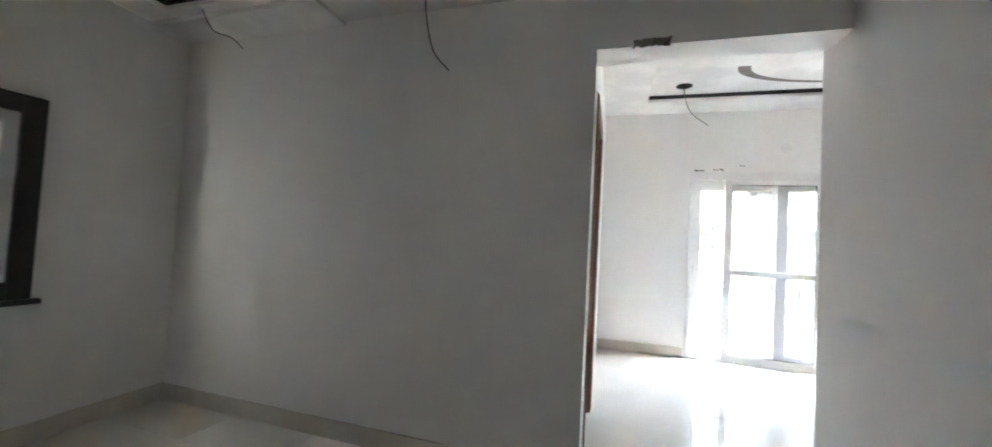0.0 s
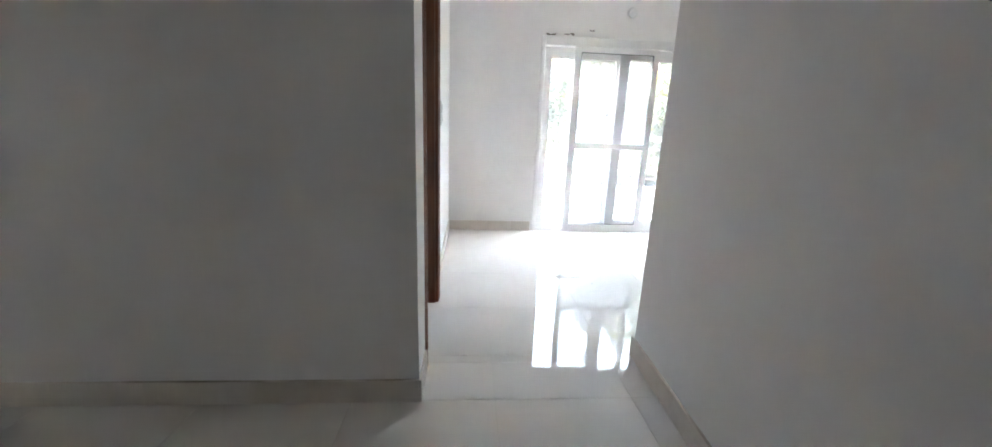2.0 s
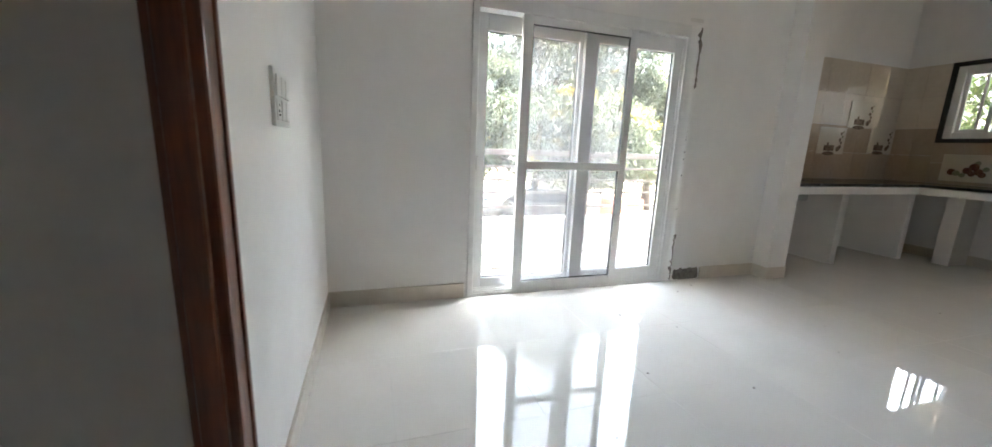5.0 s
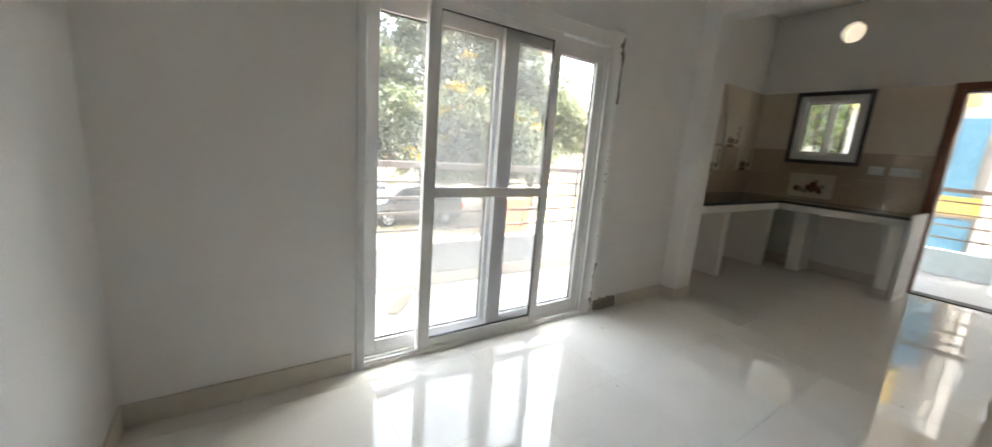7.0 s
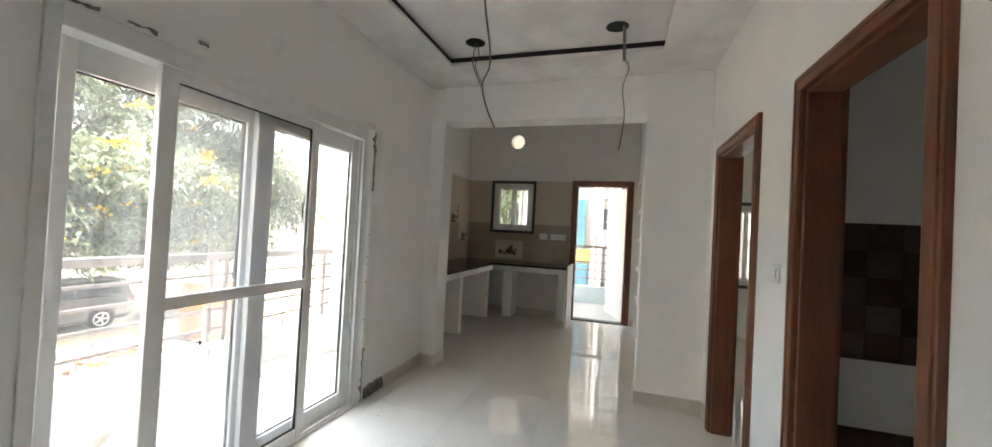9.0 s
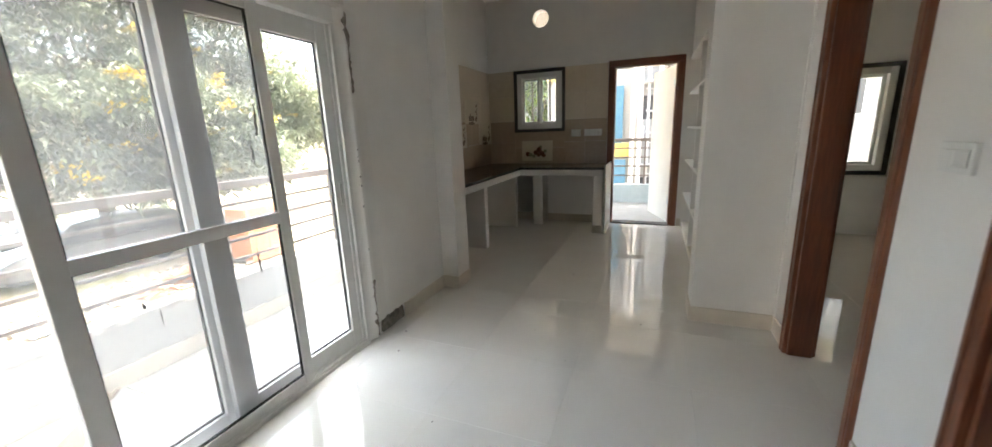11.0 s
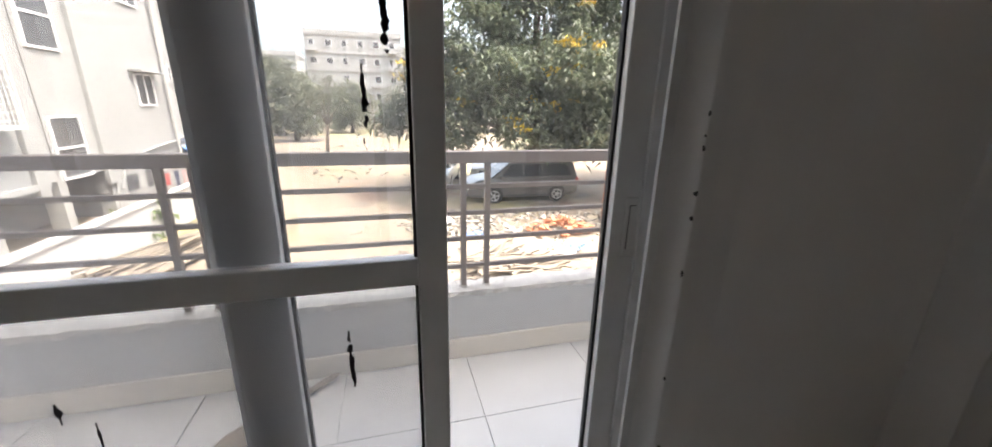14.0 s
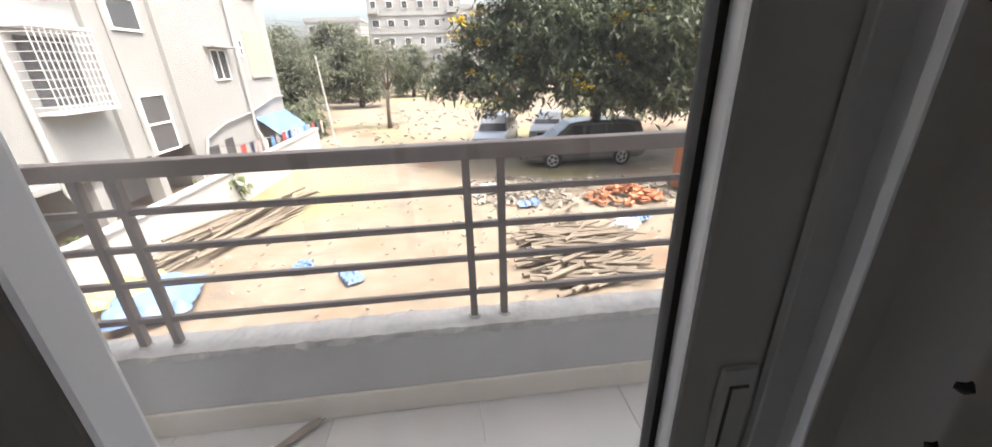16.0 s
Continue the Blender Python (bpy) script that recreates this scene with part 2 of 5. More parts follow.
def ground_mat():
    """Dry yard soil: pale sand, reddish earth, trodden yellow grass and grey dust in drifting patches."""
    m = mat("dry_yard_soil", (0.205, 0.152, 0.105), (0.265, 0.225, 0.175), big=0.25, fine=3, mix=0.25, rough=0.97, bump=0.5, bscale=9)
    t = m.node_tree
    n, l = t.nodes, t.links
    b = n["Principled BSDF"]
    src = b.inputs["Base Color"].links[0].from_socket
    geo = [k for k in n if k.type == "NEW_GEOMETRY"][0]
    col = src
    for s, lo, hi, c, off in ((0.12, 0.50, 0.64, (0.235, 0.215, 0.095), 3.0), (0.3, 0.56, 0.68, (0.20, 0.118, 0.07), 11.0), (0.7, 0.60, 0.72, (0.135, 0.115, 0.095), 23.0)):
        mp, ns, mr, mx = n.new("ShaderNodeMapping"), n.new("ShaderNodeTexNoise"), n.new("ShaderNodeMapRange"), n.new("ShaderNodeMix")
        mp.inputs["Location"].default_value = (off, off * 0.7, 0)
        l.new(geo.outputs["Position"], mp.inputs[0])
        l.new(mp.outputs[0], ns.inputs["Vector"])
        ns.inputs["Scale"].default_value, ns.inputs["Detail"].default_value = s, 7
        mr.inputs[1].default_value, mr.inputs[2].default_value = lo, hi
        l.new(ns.outputs[0], mr.inputs[0])
        mx.data_type = "RGBA"
        mx.inputs[7].default_value = (*c, 1)
        l.new(mr.outputs[0], mx.inputs[0])
        l.new(col, mx.inputs[6])
        col = mx.outputs[2]
    l.new(col, b.inputs["Base Color"])
    return m


SOIL = ground_mat()


# ---- builders ----
def bx(bm, x0, x1, y0, y1, z0, z1):
    v = [bm.verts.new((x, y, z)) for z in (z0, z1) for x, y in ((x0, y0), (x1, y0), (x1, y1), (x0, y1))]
    for q in ((3, 2, 1, 0), (4, 5, 6, 7), (0, 1, 5, 4), (1, 2, 6, 5), (2, 3, 7, 6), (3, 0, 4, 7)):
        bm.faces.new([v[i] for i in q])
    return v


def boxes(*bs, bevel=0.0, seg=1):
    bm = bmesh.new()
    for b in bs:
        bx(bm, *b)
    if bevel:
        bmesh.ops.bevel(bm, geom=bm.edges[:], offset=bevel, segments=seg, affect="EDGES", profile=0.6)
    return bm


def tube(bm, pts, r, n=6, taper=None):
    """A round bar swept along pts; taper gives a radius for each point."""
    pts = [Vector(p) for p in pts]
    rings = []
    for i, p in enumerate(pts):
        d = (pts[min(i + 1, len(pts) - 1)] - pts[max(i - 1, 0)]).normalized()
        a = d.orthogonal().normalized() if not rings else (rings[-1][1] - d * rings[-1][1].dot(d)).normalized()
        b = d.cross(a)
        k = taper[i] if taper else r
        rings.append(([bm.verts.new(p + (a * math.cos(2 * math.pi * j / n) + b * math.sin(2 * math.pi * j / n)) * k) for j in range(n)], a))
    for (u, _), (w, _) in zip(rings, rings[1:]):
        for j in range(n):
            bm.faces.new((u[j], u[(j + 1) % n], w[(j + 1) % n], w[j]))
    bm.faces.new(list(reversed(rings[0][0])))
    bm.faces.new(rings[-1][0])
    return bm


def disc(bm, c, r, h, axis="z", n=20, r2=None):
    """A short cylinder from c along an axis."""
    e = {"x": Vector((1, 0, 0)), "y": Vector((0, 1, 0)), "z": Vector((0, 0, 1))}[axis]
    return tube(bm, [Vector(c), Vector(c) + e * h], r, n, taper=[r, r2 or r])


def mesh_of(name, bm, material, smooth=False):
    me = bpy.data.meshes.new(name)
    bm.normal_update()
    bm.to_mesh(me)
    bm.free()
    me.materials.append(material)
    if smooth:
        for p in me.polygons:
            p.use_smooth = True
    return me


def structure(name, bm, material, label="", smooth=False):
    return tagged(new(name, mesh_of(name, bm, material, smooth)), label=label, kind="structure")


def thing(name, at, label, category, group="", rz=0.0, kind=""):
    ob = new(name)
    ob.empty_display_size = 0.05
    ob.matrix_basis = pose(*at, 0, 0, rz)
    return tagged(ob, label=label, category=category, group=group, kind=kind)


def part(name, bm, material, parent, label="", smooth=False):
    ob = new(name, mesh_of(name, bm, material, smooth))
    ob.parent = parent
    return tagged(ob, label=label)


# ---- plan, metres: x along the balcony wall, y towards the balcony, z up ----
S, E, KN = -2.46, 6.445, 0.66          # living room's south wall, kitchen's east and north walls
FW, FN = -2.69, -2.79                 # first room's west wall, and its wall with the opening
PX = 1.055                           # passage's right-hand wall
CH, KC, FC = 2.675, 3.12, 2.42         # ceilings: living room, kitchen, first room
GZ = -2.7                             # yard

# ---- walls ----
structure("wall_west", boxes((-.13, 0, -1.80, .15, -.05, CH), (-.13, 0, -2.545, -1.80, 1.97, CH), (-.13, .03, -2.70, -2.545, -.05, CH)), PLASTER)
structure("wall_north", boxes((0, .92, 0, .15, -.05, CH), (.92, 2.68, 0, .15, 2.02, CH), (2.68, 3.64, 0, .15, -.05, CH)), PLASTER)
structure("wall_passage", boxes((PX, PX + .13, -8, -3.40, -.05, CH)), PLASTER)
bm = bmesh.new()
foot = ((PX, -3.40), (PX + .13, -3.40), (PX + .13, -2.70), (1.25, -2.70), (1.25, S), (1.096, S), (1.089, -2.462), (1.087, -2.468))
lo, hi = [bm.verts.new((x, y, -.05)) for x, y in foot], [bm.verts.new((x, y, CH)) for x, y in foot]
for k in range(len(foot)):
    bm.faces.new((lo[k], lo[(k + 1) % len(foot)], hi[(k + 1) % len(foot)], hi[k]))
bm.faces.new(hi)
structure("wall_passage_end", bm, PLASTER)
structure("wall_south", boxes((1.25, 2.01, S - .13, S, 1.985, CH), (2.01, 2.48, S - .13, S, -.05, CH), (2.48, 3.325, S - .13, S, 1.985, CH),
                              (3.325, 3.57, S - .13, S, -.05, CH)), PLASTER)
structure("wall_opening", boxes((FW, -.13, FN, FN + .13, -.05, 2.9), (-.13, .03, FN, -2.70, -.05, 2.9), (.03, PX, FN, -2.60, 2.12, 2.9)), PLASTER)
structure("wall_first_west", boxes((FW - .2, FW, -3.46, FN + .13, -.05, 2.9), (FW - .2, FW, -5.08, -3.46, -.05, .745), (FW - .2, FW, -5.08, -3.46, 1.765, 2.9),
                                   (FW - .2, FW, -8, -5.08, -.05, 2.9)), PLASTER)
structure("wall_first_south", boxes((FW - .2, -.9, -8.13, -8, -.05, 2.9), (-.9, PX + .13, -8.13, -8, -.05, 2.9)), PLASTER)
structure("wall_kitchen_pillar", boxes((3.63, 3.85, -.148, 0, -.05, KC), (3.64, 3.85, 0, KN + .13, -.05, KC)), PLASTER)
structure("wall_kitchen_jog", boxes((3.57, 3.82, S - .13, -1.97, -.05, KC)), PLASTER)
structure("wall_kitchen_south", boxes((3.82, 4.47, -2.45, -2.06, -.05, KC)), PLASTER)
structure("wall_niche_back", boxes((4.47, E, -2.45, -2.40, -.05, KC)), PLASTER)
structure("wall_niche_head", boxes((4.47, E, -2.40, -2.06, 2.145, KC)), PLASTER)
structure("wall_kitchen_header", boxes((3.60, 3.82, -1.97, -.148, 2.34, KC)), PLASTER)
structure("wall_kitchen_north", boxes((3.82, E + .15, KN, KN + .13, -.05, KC)), PLASTER)


def wall_with_vent():
    """Kitchen's east wall: a window, a door and a round vent hole."""
    bm = boxes((E, E + .15, .26, KN, -.05, KC), (E, E + .15, -.49, .26, -.05, 1.30), (E, E + .15, -1.08, -.49, -.05, KC),
               (E, E + .15, -1.98, -1.08, 2.17, KC), (E, E + .15, -2.6, -1.98, -.05, KC))
    y0, y1, z0, z1, cy, cz, r = -.49, .26, 2.16, KC, -.145, 2.808, .112
    for z in ((z0, cz - .2), (cz + .2, z1)):
        bx(bm, E, E + .15, y0, y1, *z)
    bx(bm, E, E + .15, y0, cy - .2, cz - .2, cz + .2)
    bx(bm, E, E + .15, cy + .2, y1, cz - .2, cz + .2)
    n = 32
    for i in range(n):
        a, b = 2 * math.pi * i / n, 2 * math.pi * (i + 1) / n

        def ring(t):
            c, s = math.cos(t), math.sin(t)
            k = .2 / max(abs(c), abs(s))
            return (cy + r * c, cz + r * s), (cy + k * c, cz + k * s)
        (p, q), (u, w) = ring(a), ring(b)
        for x, flip in ((E, False), (E + .15, True)):
            f = [bm.verts.new((x, *v)) for v in (p, q, w, u)]
            bm.faces.new(f if flip else f[::-1])
        bm.faces.new([bm.verts.new(v) for v in ((E, *p), (E, *u), (E + .15, *u), (E + .15, *p))])
    return bm


structure("wall_kitchen_east", wall_with_vent(), PLASTER)
# rooms behind the inner doors
structure("wall_west_room", boxes((-2.6, -.13, -1.64, -1.52, -.05, CH), (-2.72, -2.6, -2.66, -1.52, -.05, CH)), PLASTER)
structure("wall_bath", boxes((2.36, 2.42, -4.3, S - .13, -.05, CH), (PX + .13, 2.42, -4.42, -4.3, -.05, CH)), PLASTER)
structure("wall_bedroom", boxes((E, E + .15, -2.9, -2.45, -.05, CH), (E, E + .15, -4.1, -2.9, -.05, .7), (E, E + .15, -4.1, -2.9, 1.9, CH),
                                (E, E + .15, -6.0, -4.1, -.05, CH), (2.42, E + .15, -6.12, -6.0, -.05, CH), (2.36, 2.42, -6.0, -4.42, -.05, CH),
                                (3.55, E, S - .13, -2.45, -.05, CH)), PLASTER)
structure("wall_own_building", boxes((-3.0, E + .15, -8.13, .15, GZ - .3, -.12), (3.66, E + .15, .15, KN + .13, GZ - .3, -.12), (-.6, 3.66, .16, 1.21, -.5, -.12)), FACADE)
# unseen upper storeys, added tall so that the balcony lies in their shadow
structure("upper_storeys_shade_block", boxes((-3.0, E + .2, -8.2, .16, 3.13, 9.3), (3.6, E + .2, .16, KN + .2, 3.13, 9.3)), FACADE)

# ---- ceilings ----
def tray_ceiling(name, X0, X1, Y0, Y1, x0, x1, y0, y1, z):
    """A gypsum border round a raised panel; black strips paint the shade of the gap between them."""
    bm = boxes((X0, x0, Y0, Y1, z, z + .028), (x1, X1, Y0, Y1, z, z + .028), (x0, x1, Y0, y0, z, z + .028), (x0, x1, y1, Y1, z, z + .028))
    structure(name, bm, PUTTY, "gypsum false ceiling border with unpainted putty joints")
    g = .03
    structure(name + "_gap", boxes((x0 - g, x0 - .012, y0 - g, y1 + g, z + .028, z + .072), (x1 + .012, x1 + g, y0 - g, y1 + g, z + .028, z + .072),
                                   (x0 - .012, x1 + .012, y0 - g, y0 - .012, z + .028, z + .072), (x0 - .012, x1 + .012, y1 + .012, y1 + g, z + .028, z + .072)), GAP_SHADE)
    structure(name + "_panel", boxes((x0 - .1, x1 + .1, y0 - .1, y1 + .1, z + .072, z + .09)), PUTTY, "raised gypsum ceiling panel with puttied joints")


tray_ceiling("ceiling_living", -.02, 3.66, S - .05, .02, .43, 3.15, -2.04, -.40, CH)
tray_ceiling("ceiling_first_room", FW - .02, PX + .02, -8, FN + .01, -2.45, -1.42, -7.0, -3.11, FC)
structure("ceiling_passage", boxes((-.02, PX + .25, -2.92, S - .05, CH, CH + .05)), PUTTY)
structure("ceiling_kitchen", boxes((3.6, E + .05, -2.6, KN + .05, KC, KC + .01)), PLASTER)
structure("ceiling_inner_rooms", boxes((-2.7, -.13, -2.66, -1.5, 2.7, 2.75), (PX + .1, E + .1, -6.1, S - .13, 2.7, 2.75)), PLASTER)
# unseen slab, added to keep sun off the utility floor and bedroom window
structure("ceiling_sun_blocker", boxes((E + .16, 9.9, -6.3, .9, 3.0, 3.13)), FACADE)


def cable(name, pts, r, label, material=CABLE):
    bm = bmesh.new()
    p = [Vector(q) for q in pts]
    fine = []
    for i in range(len(p) - 1):
        a, b, c, d = p[max(i - 1, 0)], p[i], p[i + 1], p[min(i + 2, len(p) - 1)]
        for k in range(4):
            t = k / 4
            fine.append(.5 * ((2 * b) + (c - a) * t + (2 * a - 5 * b + 4 * c - d) * t * t + (3 * b - a - 3 * c + d) * t ** 3))
    fine.append(p[-1])
    base = fine[0].copy()
    tube(bm, [q - base for q in fine], r, 6)
    t = thing(name, base, label, "cable", "loose wires from the ceiling")
    part("wire", bm, material, t, smooth=True)
    return t


def light_hole(x, y, z, r=.075):
    t = thing("light_hole", (x, y, z), "empty round cut-out for a ceiling light, its inner shade a black disc", "ceiling hole", "ceiling light holes")
    # flat black disc paints the darkness inside the hole
    part("hole_shade_disc", disc(bmesh.new(), (0, 0, -.003), r, .006, n=28), GAP_SHADE, t)
    bm = bmesh.new()
    n = 28
    for i in range(n):
        a, b = 2 * math.pi * i / n, 2 * math.pi * (i + 1) / n
        f = [bm.verts.new((k * math.cos(q), k * math.sin(q), -.0035)) for k, q in ((r, a), (r + .006, a), (r + .006, b), (r, b))]
        bm.faces.new(f)
    part("rough_edge", bm, PUTTY, t)


structure("ceiling_first_board", boxes((FW, -1.43, -3.04, FN, FC - .03, FC - .002), bevel=.002), PUTTY, "lower gypsum board at the ceiling's edge")
PZ = CH + .072
for hx, hy in ((2.93, -.69), (2.90, -1.72), (.74, -.62), (.74, -1.72)):
    light_hole(hx, hy, PZ)
cable("ceiling_cable", [(2.93, -.69, PZ + .004), (2.91, -.69, 2.66), (2.90, -.69, 2.57), (2.87, -.74, 2.46), (2.86, -.78, 2.38)], .004, "thin grey twin wire hanging from a ceiling light hole")
cable("ceiling_cable", [(2.95, -.70, PZ + .004), (2.94, -.72, 2.64), (2.90, -.71, 2.55), (2.89, -.78, 2.40)], .0035, "thin grey twin wire hanging from a ceiling light hole")
cable("ceiling_cable", [(1.71, -1.18, PZ), (1.71, -1.19, 2.52), (1.71, -1.205, 2.31), (1.71, -1.245, 2.04), (1.71, -1.215, 1.945), (1.71, -1.235, 1.85), (1.71, -1.28, 1.752)], .0035, "thin loose wire hanging from the ceiling centre")
cable("conduit_stub", [(2.90, -1.765, PZ + .004), (2.90, -1.77, 2.62), (2.895, -1.774, 2.51)], .011, "grey corrugated conduit stub out of a ceiling hole", CONDUIT)
cable("ceiling_cable", [(2.895, -1.774, 2.52), (2.88, -1.805, 2.447), (2.80, -1.772, 2.29), (2.72, -1.79, 2.08), (2.631, -1.767, 1.853)], .0035, "thin loose wire hanging from a conduit stub")
cable("ceiling_cable", [(.74, -.62, PZ + .004), (.75, -.64, 2.62), (.80, -.66, 2.47), (.95, -.69, 2.33)], .0035, "thin loose wire hanging from a ceiling light hole")
cable("ceiling_cable", [(-.75, -3.1, FC), (-.745, -3.1, 2.3), (-.735, -3.1, 2.2), (-.69, -3.1, 2.03), (-.605, -3.1, 1.93)], .0035, "thin loose wire hanging in the first room")
cable("ceiling_cable", [(-2.20, -3.08, FC), (-2.12, -3.08, 2.30), (-2.03, -3.1, 2.245), (-1.93, -3.1, 2.21), (-1.84, -3.1, 2.14)], .0035, "thin loose wire hanging in the first room")

cable("wall_cable", [(PX + .01, -3.905, .745), (PX - .025, -3.892, .735), (PX - .045, -3.875, .675), (PX - .05, -3.86, .575), (PX - .05, -3.85, .465)], .005, "short black cable sticking out of a wall box")
wb = thing("wall_box", (PX, -3.90, .75), "small white cover plate with a cable hole", "cover plate")
part("plate", boxes((-.006, 0, -.04, .035, -.035, .035), bevel=.002), SWITCH, wb)
part("cable_hole", disc(bmesh.new(), (-.0075, -.002, -.004), .012, .002, "x", 12), SLOT, wb)
part("cut_slot", boxes((-.002, 0, -.07, -.058, -.06, -.02)), SLOT, wb)
bm = bmesh.new()
pv = None
for i in range(17):
    a = math.pi * (.55 + .45 * i / 16)
    q = [bm.verts.new((2.2 + r * math.cos(a) * 1.25, -1.0 + .55 * r * math.sin(a), PZ - .002)) for r in (.80, .88)]
    if pv:
        bm.faces.new((pv[0], pv[1], q[1], q[0]))
    pv = q
structure("putty_stroke", bm, CEMENT, "curved grey putty stroke on the ceiling panel")

# ---- skirting ----
def skirting(x0, x1, y0, y1, h=.105):
    structure("baseboard", boxes((x0, x1, y0, y1, 0.0, h), bevel=.002), SKIRT)


D = .012
skirting(0, .90, -D, 0)
skirting(3.02, 3.63, -D, 0)
skirting(3.63 - D, 3.63, -.148, -D)
skirting(3.63 - D, 3.85, -.148 - D, -.148)
skirting(0, D, -1.76, -D)
skirting(.03, .03 + D, FN - D, -2.57)
skirting(FW + D, .03, FN - D, FN)
skirting(FW, FW + D, -8, FN)
skirting(PX - D, PX, -8, -3.40)
bm = bmesh.new()
foot = ((PX - D, -3.40), (PX + .01, -3.40), (1.09, S), (1.09, S + D), (1.076, S + D))
lo, hi = [bm.verts.new((x, y, 0)) for x, y in foot], [bm.verts.new((x, y, .105)) for x, y in foot]
for k in range(5):
    bm.faces.new((lo[k], lo[(k + 1) % 5], hi[(k + 1) % 5], hi[k]))
bm.faces.new(hi)
structure("baseboard", bm, SKIRT)
skirting(1.09, 1.25, S, S + D)
skirting(2.04, 2.45, S, S + D)
skirting(3.35, 3.57 - D, S, S + D)
skirting(3.57 - D, 3.57, S, -1.97 + D)
skirting(3.57, 3.82, -1.97, -1.97 + D)
skirting(3.82, 4.47, -2.06, -2.06 + D)
skirting(E - D, E, -2.05, -2.0)
skirting(-2.6, -.13, -1.64 - D, -1.64)
skirting(5.95, E, .65, KN)
skirting(E - D, E, -1.0, .65)

# ---- door frames of teak ----
def door_frame(name, label, axis, at, a0, a1, top, face, depth=.14, w=.075, facing=1):
    """A three-sided wooden frame with a stepped inner rebate. axis: the wall's running direction."""
    t = tagged(thing(name, ((a0 + a1) / 2, at, 0) if axis == "x" else (at, (a0 + a1) / 2, 0), label, "door frame", "teak door frames"), kind="structure")
    h = (a1 - a0) / 2
    lo, hi = (face - depth, face) if facing > 0 else (face, face + depth)

    def b(u0, u1, z0, z1, extra=0.0):
        l, k = (lo + .02, hi - .02) if extra else (lo, hi)
        l, k = l - at, k - at
        return (u0, u1, l, k, z0, z1) if axis == "x" else (l, k, u0, u1, z0, z1)
    for s in (-1, 1):
        u = sorted((s * h, s * (h - w)))
        part("jamb", boxes(b(*u, -.01, top - w), bevel=.006, seg=2), WOOD, t)
        v = sorted((s * (h - w), s * (h - w - .018)))
        part("door_stop", boxes(b(*v, -.01, top - w - .018, 1), bevel=.003), WOOD, t)
        g = sorted((s * (h - .012), s * (h - .026)))
        f = (hi - at - .001, hi - at + .005) if facing > 0 else (lo - at - .005, lo - at + .001)
        part("moulding", boxes((*g, *f, 0, top - .02) if axis == "x" else (*f, *g, 0, top - .02), bevel=.002), WOOD, t)
    part("head", boxes(b(-h, h, top - w, top), bevel=.006, seg=2), WOODH, t)
    part("head_stop", boxes(b(-h + w, h - w, top - w - .018, top - w, 1), bevel=.003), WOODH, t)
    f = (hi - at - .001, hi - at + .005) if facing > 0 else (lo - at - .005, lo - at + .001)
    part("moulding", boxes((-h + .012, h - .012, *f, top - .026, top - .012) if axis == "x" else (*f, -h + .012, h - .012, top - .026, top - .012), bevel=.002), WOODH, t)
    return t


door_frame("door_2", "red-brown varnished wooden door frame without a door", "y", -.06, -2.56, -1.765, 2.0, .036, depth=.085)
door_frame("door_3", "red-brown varnished wooden bathroom door frame", "x", S - .06, 1.25, 2.035, 2.005, S + .02, depth=.16, w=.062)
door_frame("door_4", "red-brown varnished wooden bedroom door frame", "x", S - .06, 2.46, 3.345, 2.005, S + .02, depth=.16, w=.062)
back = door_frame("door_5", "dark red-brown wooden frame of an open back door", "y", E + .07, -1.99, -1.07, 2.175, E - .02, depth=.17, facing=-1)
part("sill", boxes((-.09, .08, -.38, .38, 0, .012), bevel=.003), STONE_TRIM_CHIP_SHADE, back)

# open cream leaf, hinged on the frame's southern jamb and swung out over the utility balcony
leaf = thing("door_leaf", (E + .13, -1.905, .02), "cream flush door leaf standing open on the utility balcony", "door", rz=19)
part("panel", boxes((0, .80, -.018, .018, 0, 2.06), bevel=.003), DOORLEAF, leaf)
part("edge_lipping", boxes((-.012, 0, -.018, .018, 0, 2.06), bevel=.002), WOOD, leaf)
for hz in (.25, 1.0, 1.78):
    part("hinge", boxes((-.022, .03, .018, .026, hz, hz + .10), bevel=.002), STEEL, leaf, "steel butt hinge")
lk = part("lock_plate", boxes((.70, .735, .018, .024, .95, 1.13), bevel=.002), STEEL, leaf, "steel handle plate")
part("lever", tube(bmesh.new(), [(.717, .02, 1.06), (.717, .065, 1.06), (.60, .07, 1.06)], .008, 8), STEEL, lk)
part("bolt", tube(bmesh.new(), [(.70, .03, 1.15), (.80, .03, 1.15)], .006, 8), STEEL, leaf)

# ---- sliding balcony door ----
sd = tagged(thing("door_1", (0, 0, 0), "white three-panel sliding balcony door with glass and insect netting", "sliding door"), kind="structure")
part("frame_left", boxes((.92, .965, -.012, .125, 0, 2.02), bevel=.003), UPVC, sd)
part("frame_right", boxes((2.615, 2.68, .008, .125, 0, 2.02), bevel=.003), UPVC, sd)
part("frame_head", boxes((.965, 2.615, -.012, .125, 1.935, 2.02), bevel=.003), UPVC, sd)
part("frame_sill", boxes((.965, 2.615, -.012, .125, -.005, .022), bevel=.003), UPVC, sd)
for ty in (-.004, .034, .074, .116):
    part("track_rib", boxes((.965, 2.615, ty - .002, ty + .002, .022, .036)), UPVC, sd)
    part("jamb_rib", boxes((2.590, 2.616, ty - .004, ty + .004, .022, 1.935), bevel=.001), UPVC, sd)


